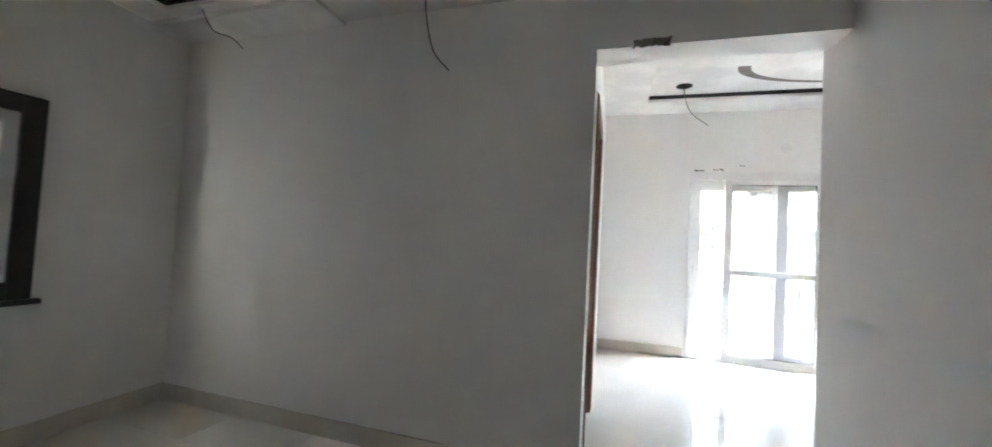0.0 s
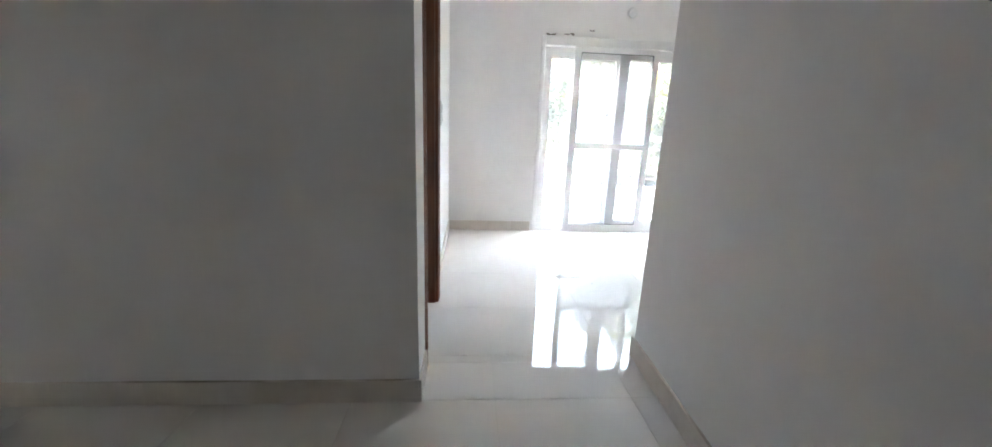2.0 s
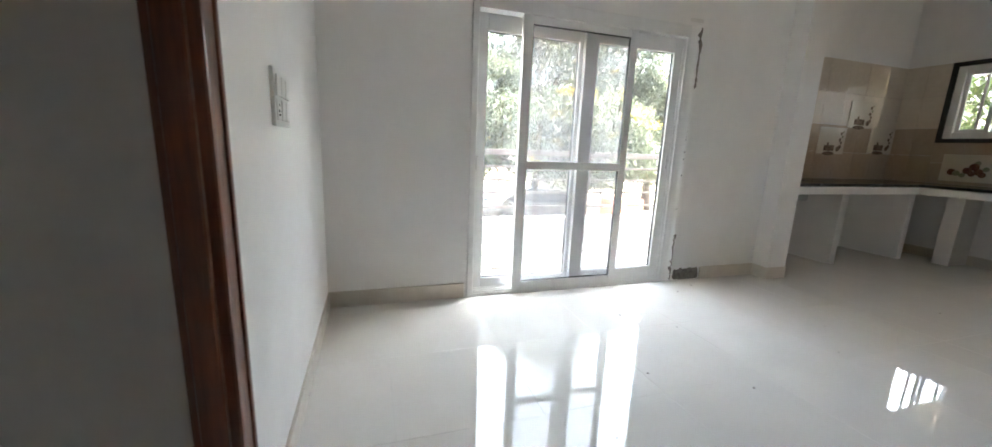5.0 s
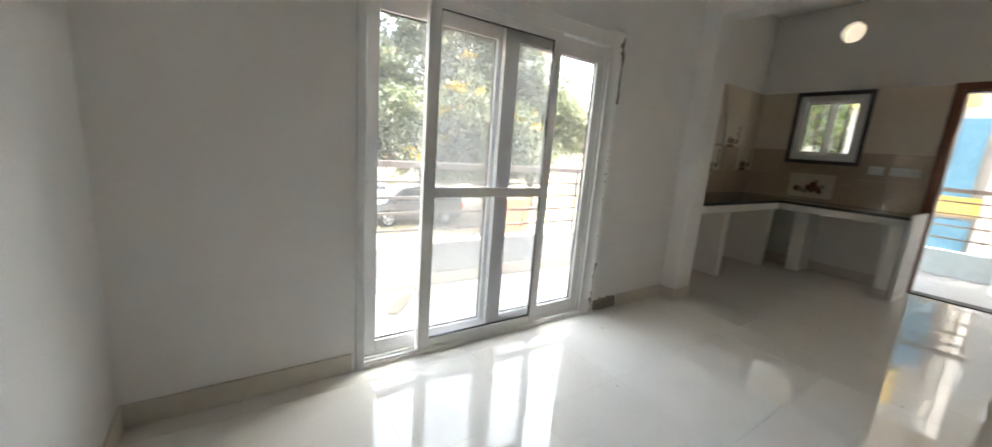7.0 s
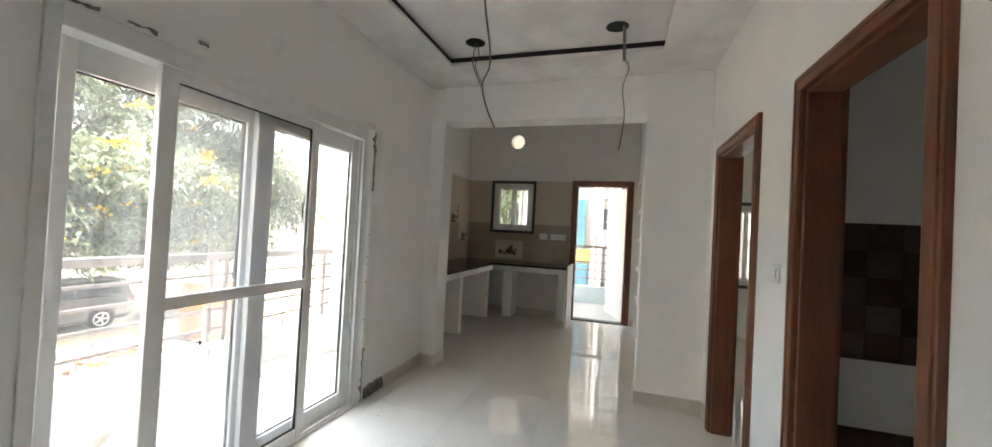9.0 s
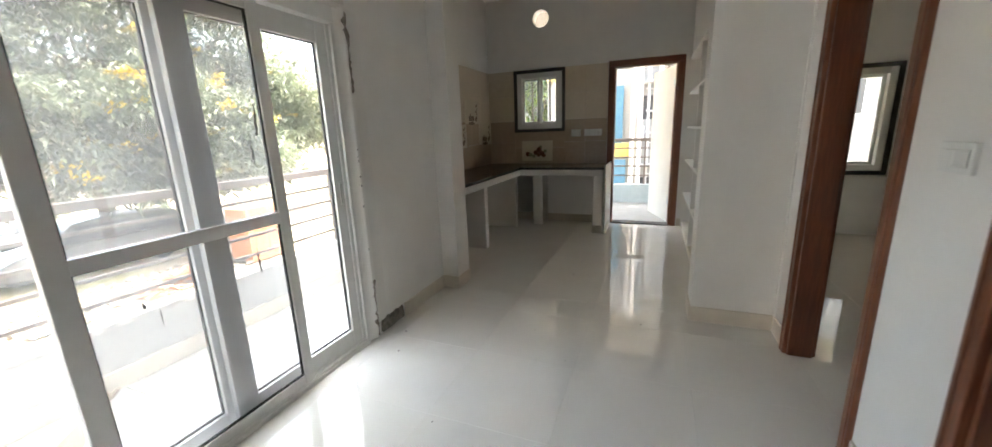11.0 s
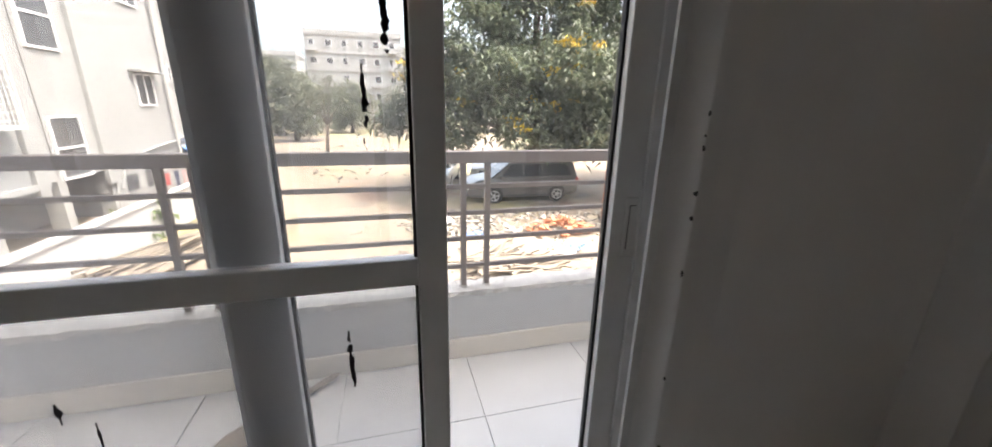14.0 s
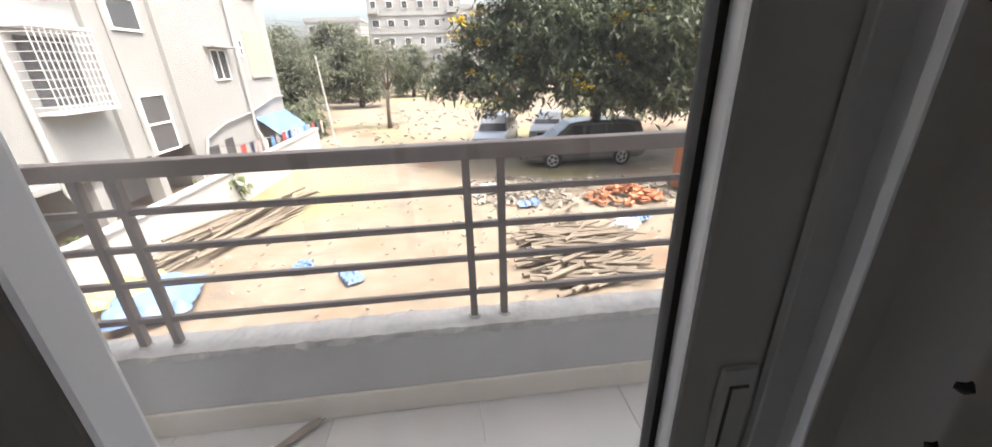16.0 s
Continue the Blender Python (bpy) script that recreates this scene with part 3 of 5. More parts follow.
def panel(name, x0, x1, y0, y1, z0, z1, wl, wr, wt, wb, label, rail=None):
    """A sliding sash: two stiles, top and bottom rails, a pane in a dark gasket."""
    p = part(name, boxes((x0, x0 + wl, y0, y1, z0, z1), (x1 - wr, x1, y0, y1, z0, z1), (x0 + wl, x1 - wr, y0 + .002, y1 - .002, z1 - wt, z1),
                         (x0 + wl, x1 - wr, y0 + .002, y1 - .002, z0, z0 + wb), bevel=.004, seg=2), UPVC, sd, label)
    m = y1 - .009 if not rail else (y0 + y1) / 2
    g = .006
    gx0, gx1, gz0, gz1 = x0 + wl, x1 - wr, z0 + wb, z1 - wt
    part("gasket", boxes((gx0, gx0 + g, m - .007, m + .007, gz0, gz1), (gx1 - g, gx1, m - .007, m + .007, gz0, gz1),
                         (gx0 + g, gx1 - g, m - .007, m + .007, gz0, gz0 + g), (gx0 + g, gx1 - g, m - .007, m + .007, gz1 - g, gz1)), GASKET, p)
    if rail:
        part("mid_rail", boxes((gx0 - .002, gx1 + .002, y0 + .001, y1 - .001, *rail), bevel=.004, seg=2), UPVC, p)
    return p, (gx0, gx1, m, gz0, gz1)


def glazing(p, dims, material, name="pane"):
    gx0, gx1, m, gz0, gz1 = dims
    ob = part(name, boxes((gx0 + .003, gx1 - .003, m - .002, m + .002, gz0 + .003, gz1 - .003)), material, p)
    ob.visible_shadow = False
    return ob


def pull(p, x, y, z):
    part("pull_handle", boxes((x - .016, x + .016, y - .004, y, z - .07, z + .07), bevel=.003), UPVC, p, "recessed white pull handle")
    part("pull_slot", boxes((x - .0075, x - .0055, y - .0055, y - .0038, z - .05, z + .052), (x - .0055, x + .008, y - .0055, y - .0038, z + .05, z + .052)), CONDUIT, p)


pa, da = panel("glass_panel", .955, 1.83, .080, .115, .028, 1.937, .095, .095, .11, .075, "outer glass panel with broad white stiles")
glazing(pa, da, DUSTY)
pull(pa, .995, .080, .95)
pc, dc = panel("glass_panel", 1.76, 2.612, .040, .074, .028, 1.937, .105, .087, .11, .10, "glass panel with broad white stiles and a handle")
glazing(pc, dc, GLASS)
pull(pc, 2.572, .040, 1.0)
pb, db = panel("net_panel", 1.270, 2.158, -.001, .032, .028, 1.94, .068, .056, .055, .055, "insect net panel with a middle rail", rail=(.925, .980))
net = glazing(pb, db, NETTING, "netting")
rng = random.Random(4)
for mx, z0, z1, w in ((2.069, 1.332, 1.485, .017), (2.026, 1.217, 1.315, .011), (2.022, 1.188, 1.200, .004), (1.970, .712, .838, .011), (2.00, .48, .53, .005), (1.94, .40, .43, .005), (1.503, .718, .766, .010), (1.546, .655, .718, .007)):
    bm = bmesh.new()
    k = max(6, int((z1 - z0) / .006))
    drift, rows = 0.0, []
    for i in range(k + 1):
        drift += rng.uniform(-.22, .22) * w
        u = (i + .3) / (k + .6)
        body = (.35 + .65 * math.sin(math.pi * u)) * w * (.3 if rng.random() < .14 else rng.uniform(.6, 1.15))
        rows.append((mx + drift * .5, z0 + (z1 - z0) * i / k, body / 2 * rng.uniform(.5, 1.4), body / 2 * rng.uniform(.5, 1.4)))
    for (xa, za, la, ra), (xb, zb, lb, rb) in zip(rows, rows[1:]):
        if rng.random() < .05:
            continue
        bm.faces.new([bm.verts.new(q) for q in ((xa - la, .0125, za), (xa + ra, .0125, za), (xb + rb, .0125, zb), (xb - lb, .0125, zb))])
    part("net_tear", bm, GASKET, pb, "black ragged tear in the netting")


# ---- broken plaster round the sliding door and on the header ----
def ragged(bm, outline, depth, axis, rngx, lift=.004):
    """A rough, lumpy patch standing a few millimetres proud of a wall."""
    (u0, u1), (v0, v1) = outline
    nu, nv = max(3, int((u1 - u0) / .015)), max(3, int((v1 - v0) / .02))
    grid = {}
    for i in range(nu + 1):
        for j in range(nv + 1):
            edge = min(i, nu - i, j, nv - j)
            u = u0 + (u1 - u0) * i / nu + rngx.uniform(-.006, .006)
            v = v0 + (v1 - v0) * j / nv + rngx.uniform(-.008, .008)
            wob = .016 * noise.noise(Vector((v * 9, 3.7 * (i > nu / 2), u0))) + .007 * noise.noise(Vector((v * 37, 1.1 * (i > nu / 2), u1)))
            h = 0 if edge == 0 else lift + rngx.uniform(0, depth)
            grid[i, j] = bm.verts.new((u + wob, -h, v) if axis == "y" else (u + wob, h, v))
    for i in range(nu):
        for j in range(nv):
            bm.faces.new((grid[i, j], grid[i + 1, j], grid[i + 1, j + 1], grid[i, j + 1]))
    return bm


rg = random.Random(9)
structure("plaster_break_top", ragged(bmesh.new(), ((2.685, 2.72), (1.56, 2.03)), .006, "y", rg, .021), CEMENT, "bare cement where plaster broke beside the door head")
structure("plaster_break_low", ragged(bmesh.new(), ((2.675, 2.71), (0, .42)), .006, "y", rg, .021), CEMENT, "bare cement where plaster broke beside the door sill")
structure("missing_skirting", ragged(bmesh.new(), ((2.715, 3.01), (.0, .10)), .005, "y", rg, .014), CEMENT, "grey cement bed where the skirting tile is missing")
hp = ragged(bmesh.new(), ((.2, .36), (2.115, 2.155)), .012, "y", rg)
for v in hp.verts:
    v.co.y += FN
structure("plaster_break_header", hp, CEMENT, "bare patch on the lower edge of the header")
for cx0, cx1, cz in ((.97, 1.06, 1.985), (1.15, 1.24, 1.99), (1.40, 1.44, 2.035)):
    structure("plaster_crack", ragged(bmesh.new(), ((cx0 + .0, cx1), (cz + .047, cz + .058)), .002, "y", rg, .002), CEMENT)
bm = bmesh.new()
prev = None
for k in range(41):
    z = 2.03 * k / 40
    w = .0025 * noise.noise(Vector((z * 4, 1.7, 0)))
    ring = [bm.verts.new((x + w * q, y, z)) for x, y, q in ((2.617, .0075, 0), (2.645, .0055, 0), (2.660, .002, .4), (2.671, -.004, .7), (2.679, -.011, 1), (2.684, -.016, 1), (2.690, -.0185, 1), (2.73, -.010, 0), (2.82, -.001, 0))]
    if prev:
        for a in range(8):
            bm.faces.new((prev[a], prev[a + 1], ring[a + 1], ring[a]))
    prev = ring
structure("plaster_return", bm, PLASTER, "rounded plaster edge beside the sliding door", smooth=True)
for cz, ch, cw in ((1.25, .016, .009), (1.205, .008, .006), (1.18, .018, .009), (1.085, .016, .010), (1.03, .014, .008), (.90, .03, .006), (.62, .02, .007)):
    cb = bmesh.new()
    mid = cb.verts.new((2.681 + cw * .5, -.0215, cz))
    rim = []
    for k in range(9):
        a, q = k * .698, rg.uniform(.55, 1.1)
        x = 2.681 + cw * .5 + math.cos(a) * cw * .5 * q
        rim.append(cb.verts.new((x, -.0165 + max(0, 2.686 - x) * .9, cz + math.sin(a) * ch * .5 * q)))
    for k in range(9):
        cb.faces.new((mid, rim[(k + 1) % 9], rim[k]))
    # chip's shadow is given by the dark trim colour, not by cement
    structure("plaster_chip", cb, STONE_TRIM_CHIP_SHADE, "small chip in the plaster edge beside the door, coloured dark for its shadow")
lump = bmesh.new()
bmesh.ops.create_icosphere(lump, subdivisions=2, radius=.013)
for v in lump.verts:
    v.co *= 1 + .5 * noise.noise(v.co * 70)
    v.co = Vector((v.co.x * .7, v.co.y * .8, v.co.z * 1.3)) + Vector((1.09, S - .014, 1.17))
structure("plaster_lump", lump, MORTAR, "small rough lump of mortar on the passage corner")
structure("plaster_blob", boxes((2.60, 2.72, -.006, 0, 2.05, 2.075), bevel=.002), PUTTY)


# ---- electrical plates ----
def wall_plate(at, rz, w, h, rows, label):
    """A plate whose rows hold 's' switches, 'k' sockets or 'b' blanks. It faces local -y."""
    t = thing("switch_plate", at, label, "switch plate", rz=rz)
    part("plate", boxes((-w / 2, w / 2, -.012, 0, -h / 2, h / 2), bevel=.003, seg=2), SWITCH, t)
    rh = (h - .03) / len(rows)
    for j, row in enumerate(rows):
        cw = (w - .03) / len(row)
        for i, k in enumerate(row):
            x0 = -w / 2 + .015 + i * cw
            z0 = h / 2 - .015 - (j + 1) * rh
            if k == "s":
                p = part("switch", boxes((x0 + .003, x0 + cw - .003, -.017, -.011, z0 + .004, z0 + rh - .004), bevel=.002), SWITCH, t)
                p.rotation_euler = (0.03, 0, 0)
                part("switch_gap", boxes((x0 + cw - .0023, x0 + cw - .0016, -.0135, -.0115, z0 + .004, z0 + rh - .004)), SLOT, t)
            elif k == "k":
                part("socket", boxes((x0 + .003, x0 + cw - .003, -.015, -.011, z0 + .004, z0 + rh - .004), bevel=.002), SWITCH, t)
                for dx, dz in ((0, .014), (-.009, -.004), (.009, -.004), (-.007, -.016), (.007, -.016)):
                    part("socket_hole", disc(bmesh.new(), (x0 + cw / 2 + dx, -.0158, z0 + rh / 2 + dz), .0035, .002, "y", 10), SLOT, t)
            else:
                part("blank", boxes((x0 + .004, x0 + cw - .004, -.0145, -.011, z0 + .005, z0 + rh - .005), bevel=.002), SWITCH, t)
    return t


wall_plate((0, -1.125, 1.205), 90, .225, .175, ["sss", "kss"], "white six-module switch plate with a socket")
wall_plate((2.22, S, 1.21), 180, .14, .085, ["bs"], "small white switch plate between two doors")
wall_plate((E, -.645, 1.27), -90, .13, .095, ["bs"], "small white switch plate on kitchen tiles")
wall_plate((E, -.88, 1.27), -90, .24, .09, ["ssk"], "wide white switch plate on kitchen tiles")
for dx, dy, dz, ax in ((1.82, 0, 2.27, "y"), (6.40, 0, 0, "x")):
    if ax == "y":
        c = thing("junction_cover", (dx, dy, dz), "round white junction box cover on the wall", "cover plate")
        part("cover", disc(bmesh.new(), (0, -.008, 0), .045, .008, "y", 24, .05), SWITCH, c)
        part("screw", disc(bmesh.new(), (0, -.0095, 0), .004, .002, "y", 8), STEEL, c)

# ---- windows ----
def sash_window(name, label, x, y0, y1, z0, z1, inward, trim=.045, fr=.07, sashes=2, bars=0, depth=.15):
    """A window in a wall across x: stone surround, white frame, sliding sashes with panes. inward: sign of the room's side."""
    t = tagged(thing(name, (x, (y0 + y1) / 2, z0), label, "window"), kind="structure")
    h, top = (y1 - y0) / 2, z1 - z0
    f = inward * .018

    def b(u0, u1, w0, w1, d0, d1):
        return (*sorted((d0, d1)), u0, u1, w0, w1)
    part("stone_surround", boxes(b(-h, -h + trim, 0, top, f, -inward * .1), b(h - trim, h, 0, top, f, -inward * .1),
                                 b(-h + trim, h - trim, top - trim, top, f, -inward * .1), b(-h + trim, h - trim, 0, trim, f, -inward * .1), bevel=.003), STONE_TRIM_CHIP_SHADE, t)
    a, c = h - trim, trim
    part("window_frame", boxes(b(-a, -a + fr, c, top - c, 0, -inward * .09), b(a - fr, a, c, top - c, 0, -inward * .09),
                               b(-a + fr, a - fr, top - c - fr, top - c, 0, -inward * .09), b(-a + fr, a - fr, c, c + fr, 0, -inward * .09), bevel=.004), UPVC, t)
    i0, i1, w0, w1 = -a + fr, a - fr, c + fr, top - c - fr
    sw = (i1 - i0) / sashes
    for s in range(sashes):
        u0, u1 = i0 + s * sw, i0 + (s + 1) * sw
        d = -inward * (.03 if s % 2 else .06)
        p = part("sash", boxes(b(u0, u0 + .035, w0, w1, d, d - inward * .02), b(u1 - .035, u1, w0, w1, d, d - inward * .02),
                               b(u0 + .035, u1 - .035, w0, w0 + .03, d, d - inward * .02), b(u0 + .035, u1 - .035, w1 - .03, w1, d, d - inward * .02), bevel=.003), UPVC, t)
        g = part("pane", boxes(b(u0 + .035, u1 - .035, w0 + .03, w1 - .03, d - inward * .008, d - inward * .012)), GLASS, p)
        g.visible_shadow = False
    for k in range(bars):
        u = i0 + (k + 1) * (i1 - i0) / (bars + 1)
        part("guard_bar", boxes(b(u - .012, u + .012, w0 - .02, w1 + .02, -inward * .105, -inward * .117), bevel=.002), RAILPAINT, t)
    return t


sash_window("window_1", "white sliding kitchen window in a dark stone surround", E, -.49, .26, 1.30, 2.16, -1, bars=3)
sash_window("window_2", "white window in a dark stone surround", FW, -5.08, -3.46, .745, 1.765, 1, trim=.09, fr=.06)
structure("sill_2", boxes((FW - .02, FW + .04, -5.11, -3.43, .72, .745), bevel=.003), STONE_TRIM_CHIP_SHADE)
sash_window("window_3", "white bedroom window with a sill", E, -4.1, -2.9, .7, 1.9, -1, bars=2)
structure("sill_3", boxes((E - .08, E + .02, -4.15, -2.85, .675, .7), bevel=.003), PLASTER)
vent = thing("vent_flange", (E - .004, -.145, 2.808), "round white exhaust opening high on the kitchen wall", "vent")
bm = bmesh.new()
for i in range(32):
    a, b = 2 * math.pi * i / 32, 2 * math.pi * (i + 1) / 32
    bm.faces.new([bm.verts.new((0, k * math.cos(q), k * math.sin(q))) for k, q in ((.117, b), (.135, b), (.135, a), (.117, a))])
part("rim", bm, PLASTER, vent)

# ---- kitchen: masonry counter, granite top, wall tiles, shelves ----
CT, CF, CN, CS = .848, 5.80, -.02, -1.12
top = tagged(thing("worktop", (E, KN, CT), "black granite L-shaped kitchen worktop with a sink cut-out", "worktop"))
for q in ((CF - .02 - E, -.002, CS - KN, -.002), (3.82 - E, CF - .0215 - E, CN - .02 - KN, -.42), (3.82 - E, CF - .0215 - E, -.14, -.002),
          (3.82 - E, 4.05 - E, -.42, -.14), (4.55 - E, CF - .0215 - E, -.42, -.14)):
    part("slab", boxes((*q, -.03, 0), bevel=.002), GRANITE, top)
bm = boxes((4.05 - E, 4.07 - E, -.42, -.14, -.18, -.03), (4.53 - E, 4.55 - E, -.42, -.14, -.18, -.03), (4.07 - E, 4.53 - E, -.42, -.40, -.18, -.03), (4.07 - E, 4.53 - E, -.16, -.14, -.18, -.03), (4.05 - E, 4.55 - E, -.42, -.14, -.2, -.18))
part("sink_bowl", bm, STEEL, top, "steel sink bowl let into the worktop")
base = thing("counter_base", (E, KN, 0), "white-painted masonry counter base with open bays", "counter")
part("edge_beam", boxes((CF - E, CF + .09 - E, CS + .02 - KN, CN - KN, CT - .105, CT - .03), (3.82 - E, CF - E, CN - KN, CN + .09 - KN, CT - .105, CT - .03), bevel=.004), PLASTER, base)
part("support_slab", boxes((CF + .09 - E, -.001, CS + .02 - KN, -.001, CT - .075, CT - .032), (3.82 - E, CF + .09 - E, CN + .09 - KN, -.001, CT - .075, CT - .032)), PLASTER, base)
for x0, y0, y1 in ((CF + .02, CS + .02, CS + .14), (6.12, -.24, -.10)):
    part("pier", boxes((x0 - E, -.001, y0 - KN, y1 - KN, 0, CT - .105), bevel=.004), PLASTER, base)
for x0, x1 in ((4.80, 4.88), (5.88, 5.96)):
    part("pier", boxes((x0 - E, x1 - E, CN + .10 - KN, -.001, 0, CT - .076), bevel=.004), PLASTER, base)
part("end_panel", boxes((CF - .02 - E, -.001, CS - .02 - KN, CS - .002 - KN, 0, CT + .025), bevel=.003), PLASTER, base)
part("pier_skirting", boxes((CF - E + .01, CF - E + .4, CS - .028 - KN, CS - .021 - KN, 0, .1), (CF - E + .01, CF - E + .02, CS + .02 - KN, CS + .14 - KN, 0, .1)), SKIRT, base)
structure("baseboard", boxes((3.82, CF, KN - D, KN, 0, .1)), SKIRT)


def printed(name, at, rz, kind, label):
    """A printed picture tile with raised-colour fruit or tableware; it faces local -y."""
    t = thing(name, at, label, "decor tile", "printed kitchen tiles", rz=rz)
    w, h = (.46, .29) if kind == "fruit" else (.43, .30)
    part("tile", boxes((-w / 2, w / 2, -.011, -.004, 0, h), bevel=.001), PRINTBASE, t)
    r = random.Random(w * 100 + at[0])
    if kind == "fruit":
        for cx, cz, rr, mm in ((-.02, .12, .035, FRUIT), (.03, .16, .04, FRUIT), (.07, .11, .035, FRUIT), (.02, .09, .03, FRUIT), (.10, .08, .03, FRUIT), (-.14, .10, .035, FRUIT), (-.10, .09, .03, LEAFPRINT),
                               (.05, .20, .025, LEAFPRINT), (.12, .14, .025, LEAFPRINT), (-.05, .07, .025, LEAFPRINT)):
            part("printed_fruit" if mm is FRUIT else "printed_leaf", disc(bmesh.new(), (cx, -.0125 - r.uniform(0, .0012), cz), rr, .001, "y", 14), mm, t)
    else:
        part("printed_saucer", disc(bmesh.new(), (-.03, -.0122, .030), .10, .001, "y", 20), CUPPRINT, t).scale = (1, 1, .22)
        part("printed_bowl", boxes((-.12, .05, -.0132, -.0118, .035, .10), bevel=.0004), CUPPRINT, t)
        for cx, cz, rr in ((.11, .06, .03), (.14, .085, .024), (.15, .13, .016), (.125, .165, .02), (.16, .20, .014), (.135, .235, .018), (.165, .255, .012), (-.06, .115, .018)):
            part("printed_sprig", disc(bmesh.new(), (cx, -.0125 - rr * .01, cz), rr, .001, "y", 10), CUPPRINT if rr > .015 else LEAFPRINT, t)
    return t


printed("decor_tile", (E - .006, -.08, .885), -90, "fruit", "cream wall tile printed with red fruit")
for px, pz in ((5.78, 1.44), (5.36, 1.13), (6.21, 1.16)):
    printed("decor_tile", (px, KN - .008, pz), 0, "cup", "cream wall tile printed with a cup and sprig")

# open shelves of thin slabs in a niche
sh = thing("wall_shelf", (4.47, -2.40, 0), "white thin-slab niche shelves, empty, built into the kitchen wall", "shelf")
SW, DV = E - 4.47, .78
part("divider", boxes((DV, DV + .035, 0, .34, .06, 2.10), bevel=.003), PLASTER, sh)
part("base_slab", boxes((0, SW, 0, .338, 0, .06), bevel=.003), SKIRT, sh, "beige tiled base of the shelves")
for z in (.46, .89, 1.305, 1.715):
    part("shelf_board", boxes((0, DV, 0, .342, z - .022, z), bevel=.003), PLASTER, sh)
    part("shelf_board", boxes((DV + .035, SW, 0, .342, z - .022, z), bevel=.003), PLASTER, sh)
part("top_slab", boxes((0, SW, 0, .355, 2.10, 2.143), bevel=.003), PLASTER, sh)

# ---- balcony ----
structure("balcony_end_wall", boxes((3.70, 3.82, KN + .13, 1.21, -.12, 1.0), (-.72, -.6, .15, 1.21, -.12, 1.02)), PARAPET)
structure("parapet", boxes((-.6, 3.70, 1.09, 1.21, -.12, .345)), PARAPET, "low white-painted balcony parapet")
structure("parapet_skirting", boxes((-.6, 3.70, 1.075, 1.09, -.03, .085), (3.685, 3.70, .15, 1.075, -.03, .085), bevel=.003), SKIRT)
bm = bmesh.new()
rp = random.Random(2)
n = 120
prev = None
for i in range(n + 1):
    x = -.6 + 4.3 * i / n
    j = [rp.uniform(-.006, .006) for _ in range(4)]
    ring = [bm.verts.new(q) for q in ((x, 1.078 + j[0], .328 + j[1] * 1.5), (x, 1.084 + j[2] * .6, .352 + j[3] * .5), (x, 1.216 + j[1], .354 + j[0] * .5), (x, 1.222, .32))]
    if prev:
        for k in range(3):
            bm.faces.new((prev[k], ring[k], ring[k + 1], prev[k + 1]))
    prev = ring
structure("parapet_coping", bm, MORTAR, "rough mortar capping on the parapet")


def railing(name, label, at, length, rz, pairs, zs, ztop):
    """Square-bar balcony railing along local x: a broad top rail, four thin rails and paired posts."""
    t = thing(name, at, label, "railing", rz=rz)
    part("top_rail", boxes((0, length, -.028, .028, ztop, ztop + .055), bevel=.005, seg=2), RAILPAINT, t)
    for z in zs:
        part("rail", boxes((0, length, -.011, .011, z - .011, z + .011), bevel=.002), RAILPAINT, t)
    for x in pairs:
        part("post", boxes((x - .014, x + .014, -.014, .014, 0, ztop + .01), bevel=.002), RAILPAINT, t)
        part("mortar_foot", disc(bmesh.new(), (x, 0, -.004), .032, .014, n=10, r2=.02), MORTAR, t)
    return t


railing("railing", "brown-grey painted steel balcony railing on a parapet", (-.6, 1.15, .35), 4.3, 0,
        [.54, .66, 1.775, 1.892, 3.0, 3.12, 4.2], (.116, .263, .396, .528), .642)

br = thing("broom", (1.33, .63, -.028), "worn straw broom lying on the balcony floor", "broom", rz=46)
bm = bmesh.new()
rb = random.Random(5)
for i in range(110):
    s = rb.uniform(-1, 1)
    z = rb.uniform(.006, .03)
    tube(bm, [(rb.uniform(0, .05), s * .040 + rb.uniform(-.008, .008), z * .6), (.13, s * .050, z), (.28, s * .030, z + .006), (.41, s * .012, z * .4 + .016)], .0028, 3)
part("bristles", bm, STRAW, br, "fanned dry straw bristles")
part("binding", tube(bmesh.new(), [(.395, 0, .022), (.43, 0, .022)], .02, 10, taper=[.019, .019]), PLASTIC_W, br)
bm = bmesh.new()
for i in range(30):
    s = rb.uniform(-1, 1)
    tube(bm, [(.41, s * .012, rb.uniform(.014, .028)), (rb.uniform(.55, .63), s * .026, rb.uniform(.006, .03))], .0032, 3)
part("handle", bm, STRAW, br, "bound straw stalks")

# utility balcony beyond the kitchen door
structure("utility_floor", boxes((E + .15, 8.45, -3.2, .6, -.3, -.03)), BALC)
structure("utility_parapet", boxes((8.30, 8.45, -3.2, .6, -.03, .30), (E + .15, 8.45, .5, .6, -.03, .30), (E + .15, 8.45, -3.2, -3.1, -.03, .9)), UTIL, "low blue-grey parapet")
railing("railing", "brown-grey painted steel railing on the utility balcony", (8.37, -3.1, .30), 3.6, 90, [.55, .67, 1.45, 1.57, 2.5, 2.62, 3.5], (.16, .33, .49, .65), .77)

